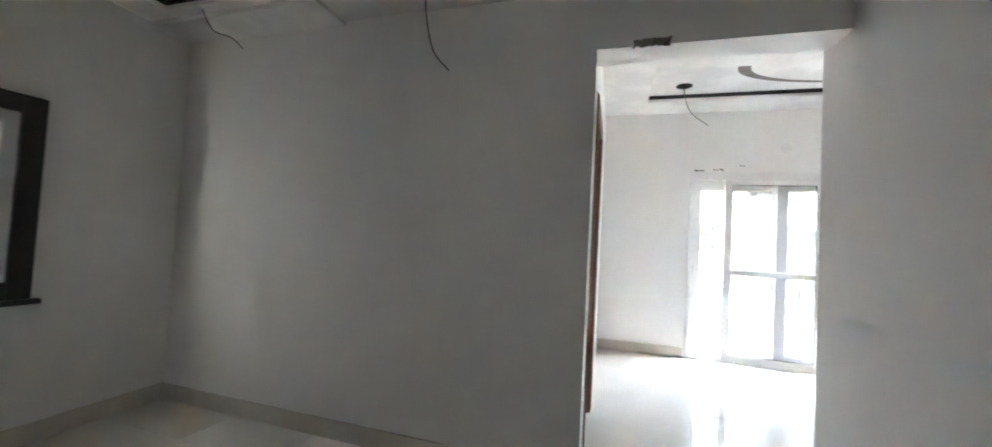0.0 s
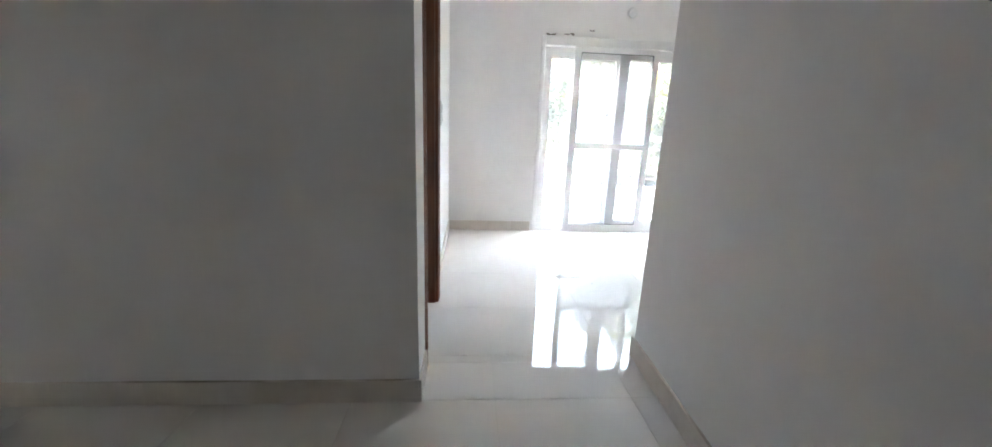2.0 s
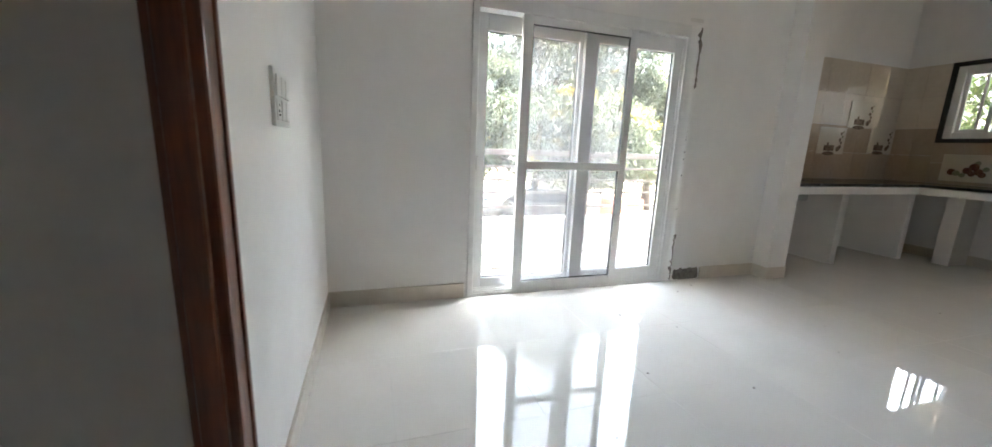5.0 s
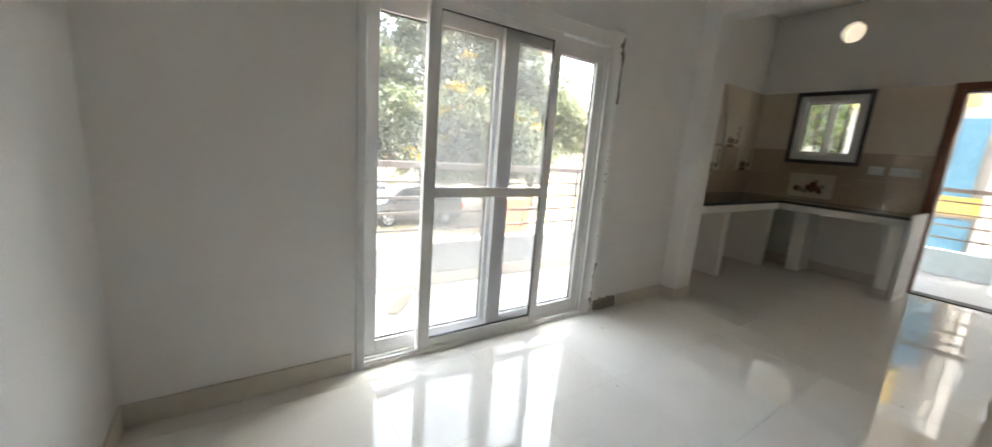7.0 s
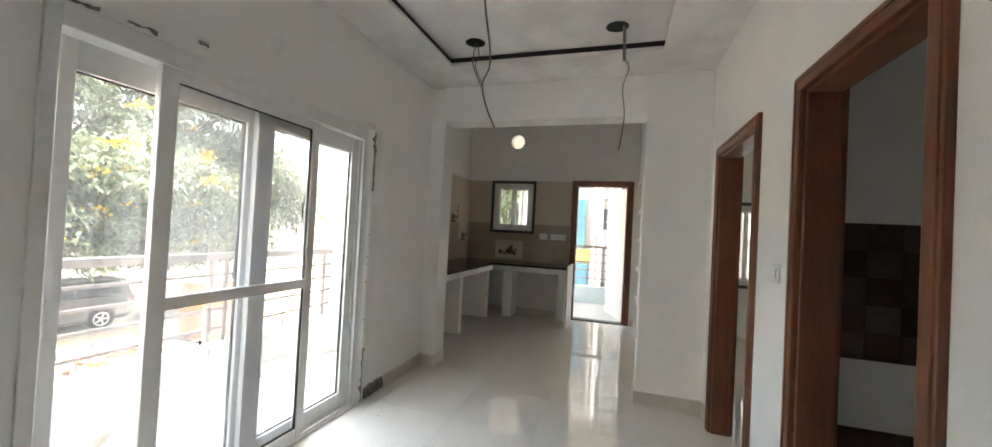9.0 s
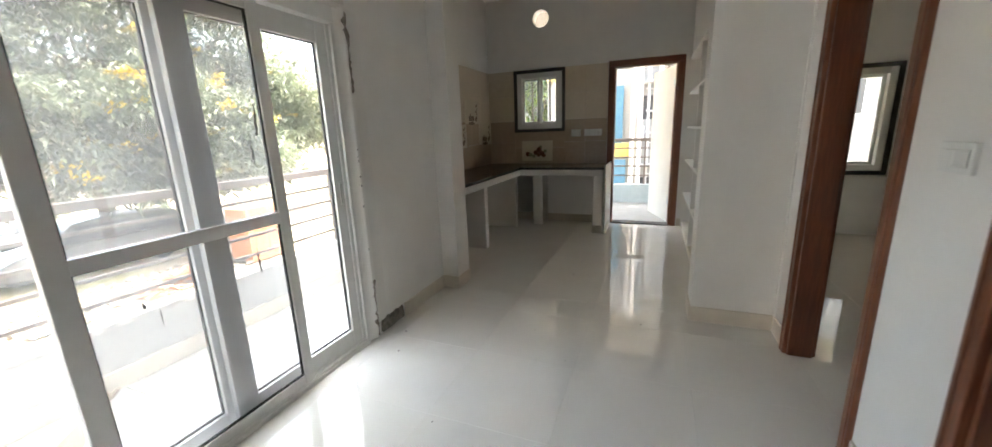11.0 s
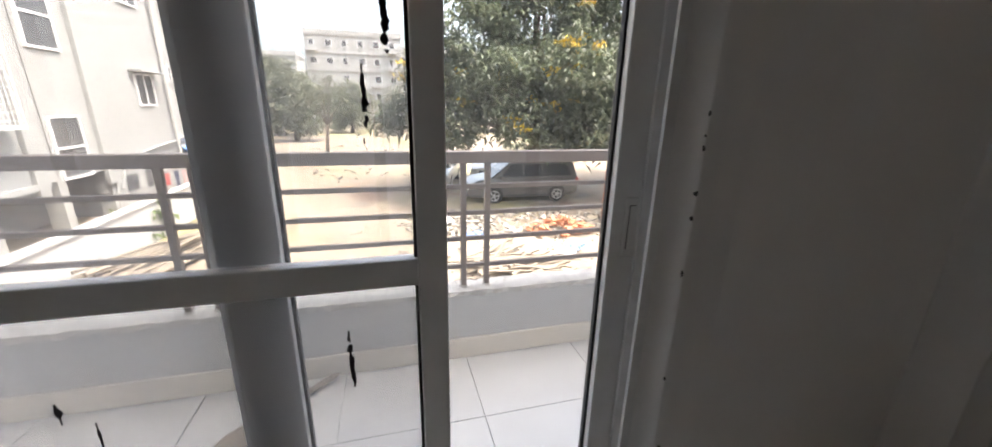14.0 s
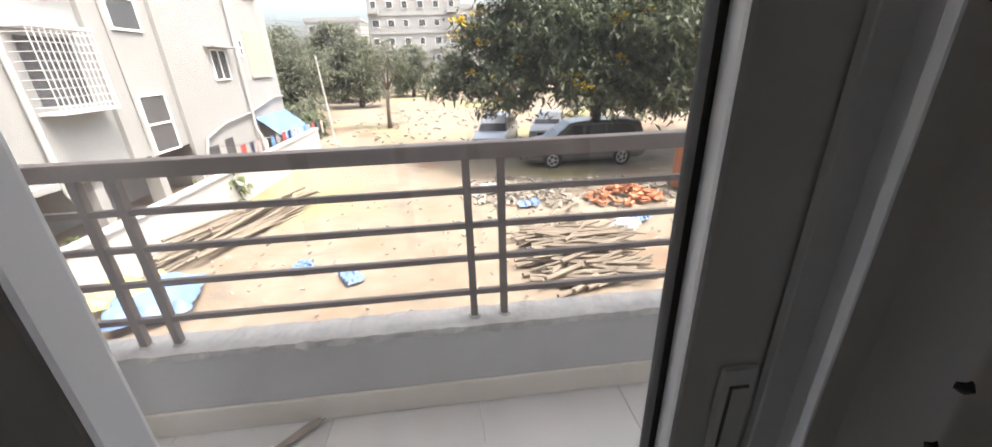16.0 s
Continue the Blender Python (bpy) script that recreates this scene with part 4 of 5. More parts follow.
# ---- yard ----
gm = bmesh.new()
xs = [-400, -120, -60] + [-30 + 2.0 * i for i in range(36)] + [60, 120, 400]
ys = [-400, -100, -40] + [-12 + 2.0 * i for i in range(56)] + [130, 200, 500]
gv = {}
for i, x in enumerate(xs):
    for j, y in enumerate(ys):
        h = .10 * noise.noise(Vector((x * .16, y * .16, 3.1))) + .05 * noise.noise(Vector((x * .5, y * .5, 7.7))) if abs(x) < 45 and y < 100 else 0
        gv[i, j] = gm.verts.new((x, y, GZ + h - .05))
for i in range(len(xs) - 1):
    for j in range(len(ys) - 1):
        gm.faces.new((gv[i, j], gv[i + 1, j], gv[i + 1, j + 1], gv[i, j + 1]))
structure("ground", gm, SOIL, "dry sandy yard with trodden yellow grass", smooth=True)


def leaves(centres, size, count, spread, rs, droop=.35, aspect=.36):
    """Fronds round each centre: narrow leaf blades that fan out and hang a little."""
    V, F = [], []
    for c in centres:
        for _ in range(count):
            a, el = rs.uniform(0, 2 * math.pi), rs.normal(.1, .5)
            o = np.array(c) + rs.normal(0, spread, 3) * (1, 1, .45)
            d = np.array((math.cos(a) * math.cos(el), math.sin(a) * math.cos(el), math.sin(el)))
            L = size * rs.uniform(.6, 1.3)
            side = np.cross(d, (0, 0, 1.0))
            side = side / (np.linalg.norm(side) + 1e-6) * L * aspect * .5
            mid = o + d * L * .5 + (0, 0, .04 * L)
            tip = o + d * L - (0, 0, droop * L)
            i = len(V)
            V += [tuple(o), tuple(mid + side), tuple(tip), tuple(mid - side)]
            F.append((i, i + 1, i + 2, i + 3))
    return V, F


def raw(name, V, F, material, parent, label=""):
    me = bpy.data.meshes.new(name)
    me.from_pydata(V, [], F)
    me.materials.append(material)
    ob = new(name, me)
    ob.parent = parent
    return tagged(ob, label=label)


def tree(at, label, height, trunk_r, lobes, leaf_mat, size, per, clumps, seed, fork=.3, flowers=0, lean=(0, 0), spread=.22):
    """Tapered trunk, limbs to each lobe (dx, dy, z, radius), and fronds in an uneven shell about every lobe."""
    rs = np.random.RandomState(seed)
    t = thing("tree", at, label, "tree")
    f = Vector((lean[0] * .5, lean[1] * .5, height * fork))
    bm = bmesh.new()
    tube(bm, [(0, 0, -.15), (lean[0] * .12, lean[1] * .12, height * fork * .4), f], trunk_r, 10, taper=[trunk_r * 1.35, trunk_r, trunk_r * .8])
    part("trunk", bm, BARK, t, smooth=True)
    lm = bmesh.new()
    pts, fl = [], []
    for dx, dy, z, r in lobes:
        e = Vector((dx, dy, z))
        m = f.lerp(e, .5) + Vector((rs.normal(0, .25), rs.normal(0, .25), .35))
        tube(lm, [f - Vector((0, 0, .1)), f.lerp(m, .5) + Vector((0, 0, .1)), m, e], .1, 6, taper=[trunk_r * .6, trunk_r * .45, trunk_r * .3, trunk_r * .1])
        for k in range(4):
            o = e + Vector(rs.normal(0, r * .45, 3))
            tube(lm, [m.lerp(e, .5), o], .02, 4, taper=[trunk_r * .18, trunk_r * .05])
        for k in range(int(clumps * r * r)):
            v = rs.normal(0, 1, 3)
            v /= np.linalg.norm(v)
            rad = r * (rs.uniform(.55, 1.08)) * (1 + .22 * noise.noise(Vector((v[0] * 2 + dx, v[1] * 2 + dy, v[2] * 2 + z))))
            p = (dx + v[0] * rad, dy + v[1] * rad, z + v[2] * rad * .8)
            pts.append(p)
            if flowers and rs.rand() < flowers and v[2] > -.3:
                fl.append((dx + v[0] * rad * 1.1, dy + v[1] * rad * 1.1, z + v[2] * rad * .88 + .12))
    part("limbs", lm, BARK, t, smooth=True)
    V, F = leaves(pts, size, per, spread, rs)
    raw("crown", V, F, leaf_mat, t)
    if fl:
        V, F = leaves(fl, .18, 40, .14, rs, droop=-.3, aspect=.7)
        raw("blossom", V, F, FLOWER, t, "yellow flower spikes among the leaves")
    return t


rs0 = np.random.RandomState(3)
big = [(0, 0, 7.2, 2.4), (-2.6, -.6, 6.3, 2.0), (2.6, .2, 6.6, 2.2), (-4.4, -.4, 4.6, 1.7), (4.6, .2, 5.2, 2.0), (-2.2, -2.4, 4.6, 1.8), (.3, -3.0, 5.0, 1.9), (2.6, -2.6, 4.8, 1.9),
       (-5.8, .3, 3.4, 1.1), (5.9, -.8, 3.8, 1.6), (-3.6, -2.2, 3.3, 1.2), (-1.2, -3.2, 3.3, 1.3), (1.2, -3.4, 3.2, 1.4), (3.4, -3.1, 3.4, 1.5), (5.2, -2.3, 3.1, 1.3), (-4.6, -.9, 2.6, .8),
       (.2, -2.2, 2.7, .9), (2.4, -2.0, 2.6, 1.0), (0, 2.6, 5.4, 2.2), (-3.0, 2.0, 4.8, 1.9), (3.2, 2.4, 5.2, 2.1), (0, -.5, 9.2, 1.6), (2.5, 0, 8.8, 1.9), (-2.0, .2, 8.5, 1.7), (.3, .2, 10.8, 2.1), (3.2, .4, 11.0, 2.3), (5.6, .6, 8.6, 2.2), (7.4, .2, 6.4, 2.0), (-1.0, .8, 12.3, 1.5), (1.6, 0, 12.9, 1.9), (5.4, .5, 11.6, 1.9), (7.8, -.6, 4.2, 1.5)]
tree((8.6, 16.9, GZ), "large spreading tree with feathery leaves and yellow blossom", 7.5, .26, big, LEAF, .30, 24, 40, 11, fork=.34, flowers=.05, lean=(.2, .1), spread=.27)
tree((17.5, 19.0, GZ), "large dark leafy tree beside the yard", 8.5, .28, [(0, 0, 7.4, 2.6), (-2.6, -.6, 6.0, 2.0), (2.4, .2, 6.2, 2.2), (0, -2.2, 5.6, 2.0), (-2.0, -1.8, 4.2, 1.5), (1.8, -2.0, 4.6, 1.6), (-3.6, 0, 4.8, 1.4)], LEAF3, .36, 13, 46, 12, fork=.36)
tree((19, 5.0, GZ), "leafy tree beyond the neighbouring house", 8.0, .2, [(0, 0, 6.6, 2.4), (-1.5, -2.0, 5.2, 1.8), (-1.2, 1.8, 5.0, 1.8), (-1.0, 0, 3.6, 1.5)], LEAF2, .36, 12, 36, 24, fork=.36)
tree((-1.95, 28.6, GZ), "slender young tree with thin sparse foliage", 5.0, .13, [(0, 0, 4.6, 1.3), (-1.2, 0, 4.0, 1.0), (1.2, .2, 4.1, 1.1), (.2, 0, 5.6, .8), (-.6, .3, 3.2, .7)], LEAF3, .26, 7, 30, 13, fork=.5, lean=(.3, 0))
# distant trees wear the haze-paled leaf colour
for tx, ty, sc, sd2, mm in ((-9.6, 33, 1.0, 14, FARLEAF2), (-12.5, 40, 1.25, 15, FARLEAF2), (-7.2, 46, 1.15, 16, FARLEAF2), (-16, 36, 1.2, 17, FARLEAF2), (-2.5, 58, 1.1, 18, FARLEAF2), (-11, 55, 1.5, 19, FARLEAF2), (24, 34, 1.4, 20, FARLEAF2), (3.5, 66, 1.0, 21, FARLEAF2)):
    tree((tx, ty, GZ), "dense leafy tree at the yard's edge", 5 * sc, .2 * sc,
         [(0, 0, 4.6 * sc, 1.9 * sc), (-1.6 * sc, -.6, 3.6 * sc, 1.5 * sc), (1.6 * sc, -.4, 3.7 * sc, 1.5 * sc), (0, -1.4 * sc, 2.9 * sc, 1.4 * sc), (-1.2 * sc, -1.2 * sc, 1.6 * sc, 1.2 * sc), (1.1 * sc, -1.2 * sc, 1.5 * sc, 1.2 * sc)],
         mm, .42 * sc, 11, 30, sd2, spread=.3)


def shrub(at, r, seed, material=LEAF2):
    rs = np.random.RandomState(seed)
    t = thing("shrub", at, "low green shrub growing by a wall", "shrub", "shrubs in the yard")
    bm = bmesh.new()
    for k in range(6):
        tube(bm, [(0, 0, -.05), (rs.normal(0, r * .3), rs.normal(0, r * .3), r * .8)], .012, 4)
    part("stems", bm, BARK, t)
    V, F = leaves([tuple(rs.normal(0, r * .4, 3) * (1, 1, .7) + (0, 0, r * .75)) for _ in range(26)], r * .45, 9, r * .14, rs)
    raw("foliage", V, F, material, t)


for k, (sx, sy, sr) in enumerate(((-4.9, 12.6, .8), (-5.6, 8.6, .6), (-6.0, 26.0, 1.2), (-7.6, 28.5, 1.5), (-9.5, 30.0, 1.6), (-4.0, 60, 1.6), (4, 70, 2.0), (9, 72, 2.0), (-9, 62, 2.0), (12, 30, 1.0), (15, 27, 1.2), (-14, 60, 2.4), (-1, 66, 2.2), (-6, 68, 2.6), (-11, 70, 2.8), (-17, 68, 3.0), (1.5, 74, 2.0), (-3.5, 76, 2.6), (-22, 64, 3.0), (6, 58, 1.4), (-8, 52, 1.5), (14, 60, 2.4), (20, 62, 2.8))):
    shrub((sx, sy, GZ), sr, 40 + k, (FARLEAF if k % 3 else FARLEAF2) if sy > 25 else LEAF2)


# ---- neighbouring apartment building along the yard ----
def facade_window(parent, y0, y1, z0, z1, split="h", x=0.0, name="window"):
    w = part(name, boxes((x - .06, x + .02, y0, y0 + .07, z0, z1), (x - .06, x + .02, y1 - .07, y1, z0, z1), (x - .06, x + .02, y0 + .07, y1 - .07, z1 - .07, z1),
                         (x - .06, x + .02, y0 + .07, y1 - .07, z0, z0 + .07),
                         (x - .05, x + .015, y0 + .07, y1 - .07, (z0 + z1) / 2 - .035, (z0 + z1) / 2 + .035) if split == "h" else (x - .05, x + .015, (y0 + y1) / 2 - .03, (y0 + y1) / 2 + .03, z0 + .07, z1 - .07)), UPVC, parent)
    part("pane", boxes((x - .04, x - .02, y0 + .07, y1 - .07, z0 + .07, z1 - .07)), SHADEGLASS, w)
    return w


NX = -7.2
nb = thing("apartment_building", (NX, 16.4, GZ - .35), "white rendered apartment building with grilles and dark windows", "building")
yy = lambda y: y - 16.0
zz = lambda z: z - GZ
part("wall", boxes((-9, 0, yy(6.5), yy(24.3), zz(-.75), zz(12.5))), FACADE, nb)
# set-back ground floor, its shade painted in by the darker render
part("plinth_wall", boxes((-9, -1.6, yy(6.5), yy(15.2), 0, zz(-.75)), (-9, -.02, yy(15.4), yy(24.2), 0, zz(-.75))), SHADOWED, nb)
part("lower_wall", boxes((-.02, .02, yy(15.4), yy(24.2), zz(-1.9), zz(-.75)), (-.02, .02, yy(15.4), yy(17.2), 0, zz(-1.9)), (-.02, .02, yy(18.0), yy(20.2), 0, zz(-1.9)), (-.02, .02, yy(23.4), yy(24.2), 0, zz(-1.9))), FACADE, nb)
for y in (7.6, 10.6, 13.0, 15.2):
    part("column", boxes((-.45, 0, yy(y), yy(y + .32), 0, zz(-.74)), bevel=.01), FACADE, nb)
part("sloped_slab", boxes((-1.6, .12, yy(6.5), yy(12.6), zz(-.86), zz(-.70))), FACADE, nb)
for y in (12.15, 15.02):
    part("pilaster", boxes((0, .14, yy(y), yy(y + .36), zz(-1.2), zz(12.4)), bevel=.01), FACADE, nb)
part("grey_panel", boxes((0, .03, yy(9.95), yy(12.1), zz(-.7), zz(12.4))), FACADE_GREY, nb, "grey recessed wall strip between pilasters")
for f in (0, 1, 2):
    dz = 3.65 * f
    facade_window(nb, yy(13.2), yy(14.48), zz(-.78 + dz), zz(1.06 + dz), "h", .05)
    w = facade_window(nb, yy(17.95), yy(19.2), zz(1.3 + dz), zz(2.52 + dz), "v", .05)
    part("sunshade", boxes((0, .45, yy(17.7), yy(19.5), zz(2.56 + dz), zz(2.64 + dz)), bevel=.01), FACADE, nb)
    part("balcony_recess", boxes((-.02, .035, yy(21.3), yy(23.4), zz(1.42 + dz), zz(3.42 + dz))), BEIGE, nb, "beige open balcony bay")
    part("balcony_edge", boxes((-.01, .10, yy(21.2), yy(23.5), zz(1.30 + dz), zz(1.42 + dz))), FACADE, nb)
    facade_window(nb, yy(20.55), yy(20.95), zz(2.3 + dz), zz(3.0 + dz), "h", .04)
    facade_window(nb, yy(8.2), yy(9.3), zz(1.3 + dz), zz(2.5 + dz), "h", .05)
    g = part("window_grille", boxes((.03, .55, yy(10.0), yy(11.8), zz(.80 + dz), zz(.88 + dz)), (.03, .55, yy(10.0), yy(11.8), zz(2.70 + dz), zz(2.78 + dz)), bevel=.01), UPVC, nb, "projecting white steel window cage")
    for i in range(13):
        y = 10.02 + 1.76 * i / 12
        part("bar", boxes((.52, .535, yy(y) - .008, yy(y) + .008, zz(.88 + dz), zz(2.70 + dz))), UPVC, g)
    for i in range(9):
        z = 1.0 + 1.6 * i / 8 + dz
        part("bar", boxes((.515, .53, yy(10.0), yy(11.8), zz(z) - .008, zz(z) + .008), (.03, .515, yy(11.79), yy(11.805), zz(z) - .008, zz(z) + .008), (.03, .515, yy(10.0), yy(10.015), zz(z) - .008, zz(z) + .008)), UPVC, g)
    part("grille_window", boxes((.031, .05, yy(10.2), yy(11.6), zz(1.0 + dz), zz(2.55 + dz))), SHADEGLASS, g, "shaded window behind the cage")
for y in (9.72, 20.05):
    part("drain_pipe", tube(bmesh.new(), [(.14, yy(y), zz(12)), (.14, yy(y), zz(-1.0)), (.3, yy(y) + .05, zz(-1.4)), (.3, yy(y) + .05, 0)], .07, 8), PIPE, nb, "grey plastic drain pipe")
part("wall_cable", tube(bmesh.new(), [(.06, yy(12.9), zz(9)), (.06, yy(12.95), zz(3)), (.06, yy(13.0), zz(-.6))], .012, 4), CABLE, nb)
part("eave_moulding", tube(bmesh.new(), [(.1, yy(15.6), zz(-1.5)), (.1, yy(16.0), zz(-.75)), (.1, yy(17.5), zz(-.38)), (.1, yy(20), zz(-.2)), (.1, yy(23), zz(.3)), (.1, yy(24.2), zz(.25))], .06, 6), FACADE_GREY, nb, "curved grey string moulding")
part("ground_door", boxes((-.03, .03, yy(17.25), yy(17.95), zz(-1.8), zz(-1.0))), SHADEGLASS, nb)
part("ground_window", boxes((.02, .05, yy(16.0), yy(16.7), zz(-1.7), zz(-1.1))), SHADEGLASS, nb)
part("roof_parapet", boxes((-9.1, .1, yy(6.4), yy(24.4), zz(12.5), zz(13.4))), FACADE, nb)
aw = thing("awning", (NX + .02, 22.8, -.85), "blue corrugated sheet awning on the apartment wall", "awning")
bm = bmesh.new()
k = 40
prev = None
for i in range(k + 1):
    y = -1.9 + 3.8 * i / k
    r = .03 * math.sin(i * math.pi)
    o = .035 * (1 if i % 2 else -1)
    ring = [bm.verts.new((0.02, y, o)), bm.verts.new((1.35, y, -1.15 + o)), bm.verts.new((1.35, y, -1.17 + o)), bm.verts.new((0.02, y, -.02 + o))]
    if prev:
        for a in range(4):
            bm.faces.new((prev[a], ring[a], ring[(a + 1) % 4], prev[(a + 1) % 4]))
    prev = ring
part("sheet", bm, AWNING, aw)
for y in (-1.7, 1.7):
    part("strut", tube(bmesh.new(), [(0.0, y, -1.0), (1.3, y, -1.12)], .02, 6), PIPE, aw)
ln = thing("clothes_line", (-6.3, 16.9, -1.5), "washing line with red, white and dark clothes", "washing line")
part("rope", tube(bmesh.new(), [(-.8, -.6, .1), (0, 0, 0), (.6, 4.0, -.08), (1.1, 8.0, .15)], .012, 4), CABLE, ln)
rc = random.Random(8)
for i in range(15):
    u = .3 + i * .52 + rc.uniform(-.06, .06)
    x = u * .14
    w, h = rc.uniform(.28, .46), rc.uniform(.4, .85)
    bm = bmesh.new()
    cols = 5
    pr = None
    for c in range(cols + 1):
        y = u - w / 2 + w * c / cols
        d = .03 * math.sin(c * 2.1 + i)
        ring = [bm.verts.new((x + d * q, y * 1.0 + rc.uniform(-.01, .01), -.02 - h * q)) for q in (0, .35, .7, 1)]
        ring2 = [bm.verts.new((x + d * q + .012, y, -.02 - h * q)) for q in (1, .7, .35, 0)]
        full = ring + ring2
        if pr:
            for a in range(8):
                bm.faces.new((pr[a], full[a], full[(a + 1) % 8], pr[(a + 1) % 8]))
        pr = full
    part("garment", bm, CLOTH[i % 6], ln)
for sx, sy, hh in ((-4.22, 23.1, 4.6),):
    pl = thing("pole", (sx, sy, GZ), "thin grey wooden pole standing in the yard", "pole")
    part("shaft", tube(bmesh.new(), [(0, 0, -.2), (-.25, 0, hh)], .05, 8, taper=[.06, .04]), PIPE, pl)

# added wall that holds sky light back from window_2
structure("wall_window_light_block", boxes((-4.7, -4.15, -12, -1.2, GZ - .3, 9.0)), FACADE_GREY, "plain grey wall added outside the first room's window to cut its daylight")
structure("compound_wall", boxes((-4.75, -4.55, 2.0, 21.5, GZ - .3, -1.62), (-4.80, -4.50, 2.0, 21.5, -1.62, -1.55), bevel=.01), PARAPET, "low white-painted compound wall")
structure("yard_end_wall", boxes((-60, 60, 84, 84.3, GZ - .3, .4)), MORTAR, "long grey boundary wall at the yard's end")

# ---- far buildings ----
def block(at, w, d, h, floors, bays, label, material=FACADE, seed=0, stubs=True):
    """A flat-roofed block with storeys of windows and balconies on its side towards the yard (local -y)."""
    r = random.Random(seed)
    t = thing("apartment_block", at, label, "building", "far apartment blocks")
    part("wall", boxes((0, w, 0, d, 0, h)), material, t)
    fh = h / floors
    for f in range(floors):
        part("floor_band", boxes((-.15, w + .15, -.25, 0, f * fh + fh - .35, f * fh + fh - .05)), FACADE, t)
        for b in range(bays):
            x0 = w * (b + .2) / bays
            x1 = w * (b + .2 + r.uniform(.3, .5)) / bays
            z0 = f * fh + fh * .28
            wn = part("window", boxes((x0, x1, -.12, .02, z0, z0 + fh * .42)), UPVC, t)
            part("pane", boxes((x0 + .12, x1 - .12, -.15, -.11, z0 + .12, z0 + fh * .42 - .12)), SHADEGLASS, wn)
            if r.random() < .35:
                part("balcony", boxes((x0 - .4, x1 + .4, -1.3, -.1, f * fh, f * fh + fh * .3)), FACADE_GREY if r.random() < .5 else FACADE, t)
    part("roof_parapet", boxes((-.2, w + .2, -.2, d + .2, h, h + .8)), material, t)
    if stubs:
        for i in range(8):
            x = w * (i + .3) / 8
            part("column_stub", boxes((x, x + .3, .2, .5, h + .8, h + .8 + r.uniform(1.0, 2.6))), MORTAR, t)
    return t


block((-13.9, 98, GZ), 20, 14, 18.0, 5, 6, "white unfinished five-storey apartment block far off", seed=1)
block((5.5, 104, GZ), 26, 14, 16, 4, 7, "white four-storey apartment block behind trees", seed=2, stubs=False)
block((-34, 120, GZ), 14, 12, 15.5, 4, 4, "white apartment block far off above trees", seed=3, stubs=False)
block((23, 40, GZ), 16, 10, 9.5, 3, 4, "white house beyond the trees", seed=4, stubs=False)
block((36, 22, GZ), 14, 10, 6.5, 2, 4, "pale two-storey house beyond the parked cars", BEIGE, seed=5, stubs=False)
block((-60, 110, GZ), 18, 12, 12, 3, 5, "white apartment block far off", seed=6, stubs=False)

# buildings beyond the kitchen door
eb = thing("house", (11.0, -1.28, GZ), "white and yellow house with blue shutters", "house")
part("wall", boxes((0, 3.2, 0, 2.2, 0, 9.5)), FACADE, eb)
for q in ((2.5, 3.2, .55), (.62, .95, .1)):
    part("yellow_band", boxes((-.06, 0, q[2], 2.2, zz(q[0]), zz(q[1]))), YELLOW, eb, "yellow painted wall band")
part("yellow_base", boxes((-.03, 0, 0, 2.2, zz(-.4), zz(-.15))), YELLOW, eb, "yellow painted wall band")
for wy in (.34,):
    w = part("window", boxes((-.08, .02, wy, wy + .62, zz(.95), zz(2.28))), BLUEPAINT, eb, "blue shuttered window")
    part("shutter_rail", boxes((-.1, -.08, wy + .29, wy + .33, zz(.95), zz(2.28)), (-.1, -.08, wy, wy + .62, zz(1.6), zz(1.64))), BLUEPAINT, w)
    part("lower_window", boxes((-.08, .02, wy - .1, wy + .7, zz(-.1), zz(.55))), BLUEPAINT, eb)
part("drain_pipe", tube(bmesh.new(), [(-.1, .12, 9), (-.1, .12, 0)], .05, 8), PIPE, eb)
fb = thing("apartment_block", (18, -12, GZ), "white apartment block with drain pipes and blue balconies", "building", "far apartment blocks")
part("wall", boxes((0, 10, 0, 16, 0, 16)), FACADE_GREY, fb)
rf = random.Random(6)
for f in range(5):
    for b in range(9):
        y0 = .4 + b * 1.75
        wn = part("window", boxes((-.12, .02, y0, y0 + .8, f * 3.2 + .9, f * 3.2 + 2.2)), UPVC, fb)
        part("pane", boxes((-.15, -.11, y0 + .08, y0 + .72, f * 3.2 + 1.0, f * 3.2 + 2.1)), SHADEGLASS, wn)
        if b % 3 == 1:
            part("balcony", boxes((-1.3, 0, y0 - .2, y0 + 1.2, f * 3.2, f * 3.2 + .9)), PALEBLUE, fb, "pale blue balcony front")
        if b % 2 == 0:
            part("air_conditioner", boxes((-.5, -.05, y0 + .95, y0 + 1.55, f * 3.2 + 1.0, f * 3.2 + 1.55), bevel=.02), UPVC, fb)
for b in range(14):
    y0 = .9 + b * 1.12
    part("drain_pipe", tube(bmesh.new(), [(-.14, y0, 16), (-.14, y0, 8), (-.3, y0 + .2, 7.4), (-.3, y0 + .2, 0)], .05, 6), RAILPAINT, fb)

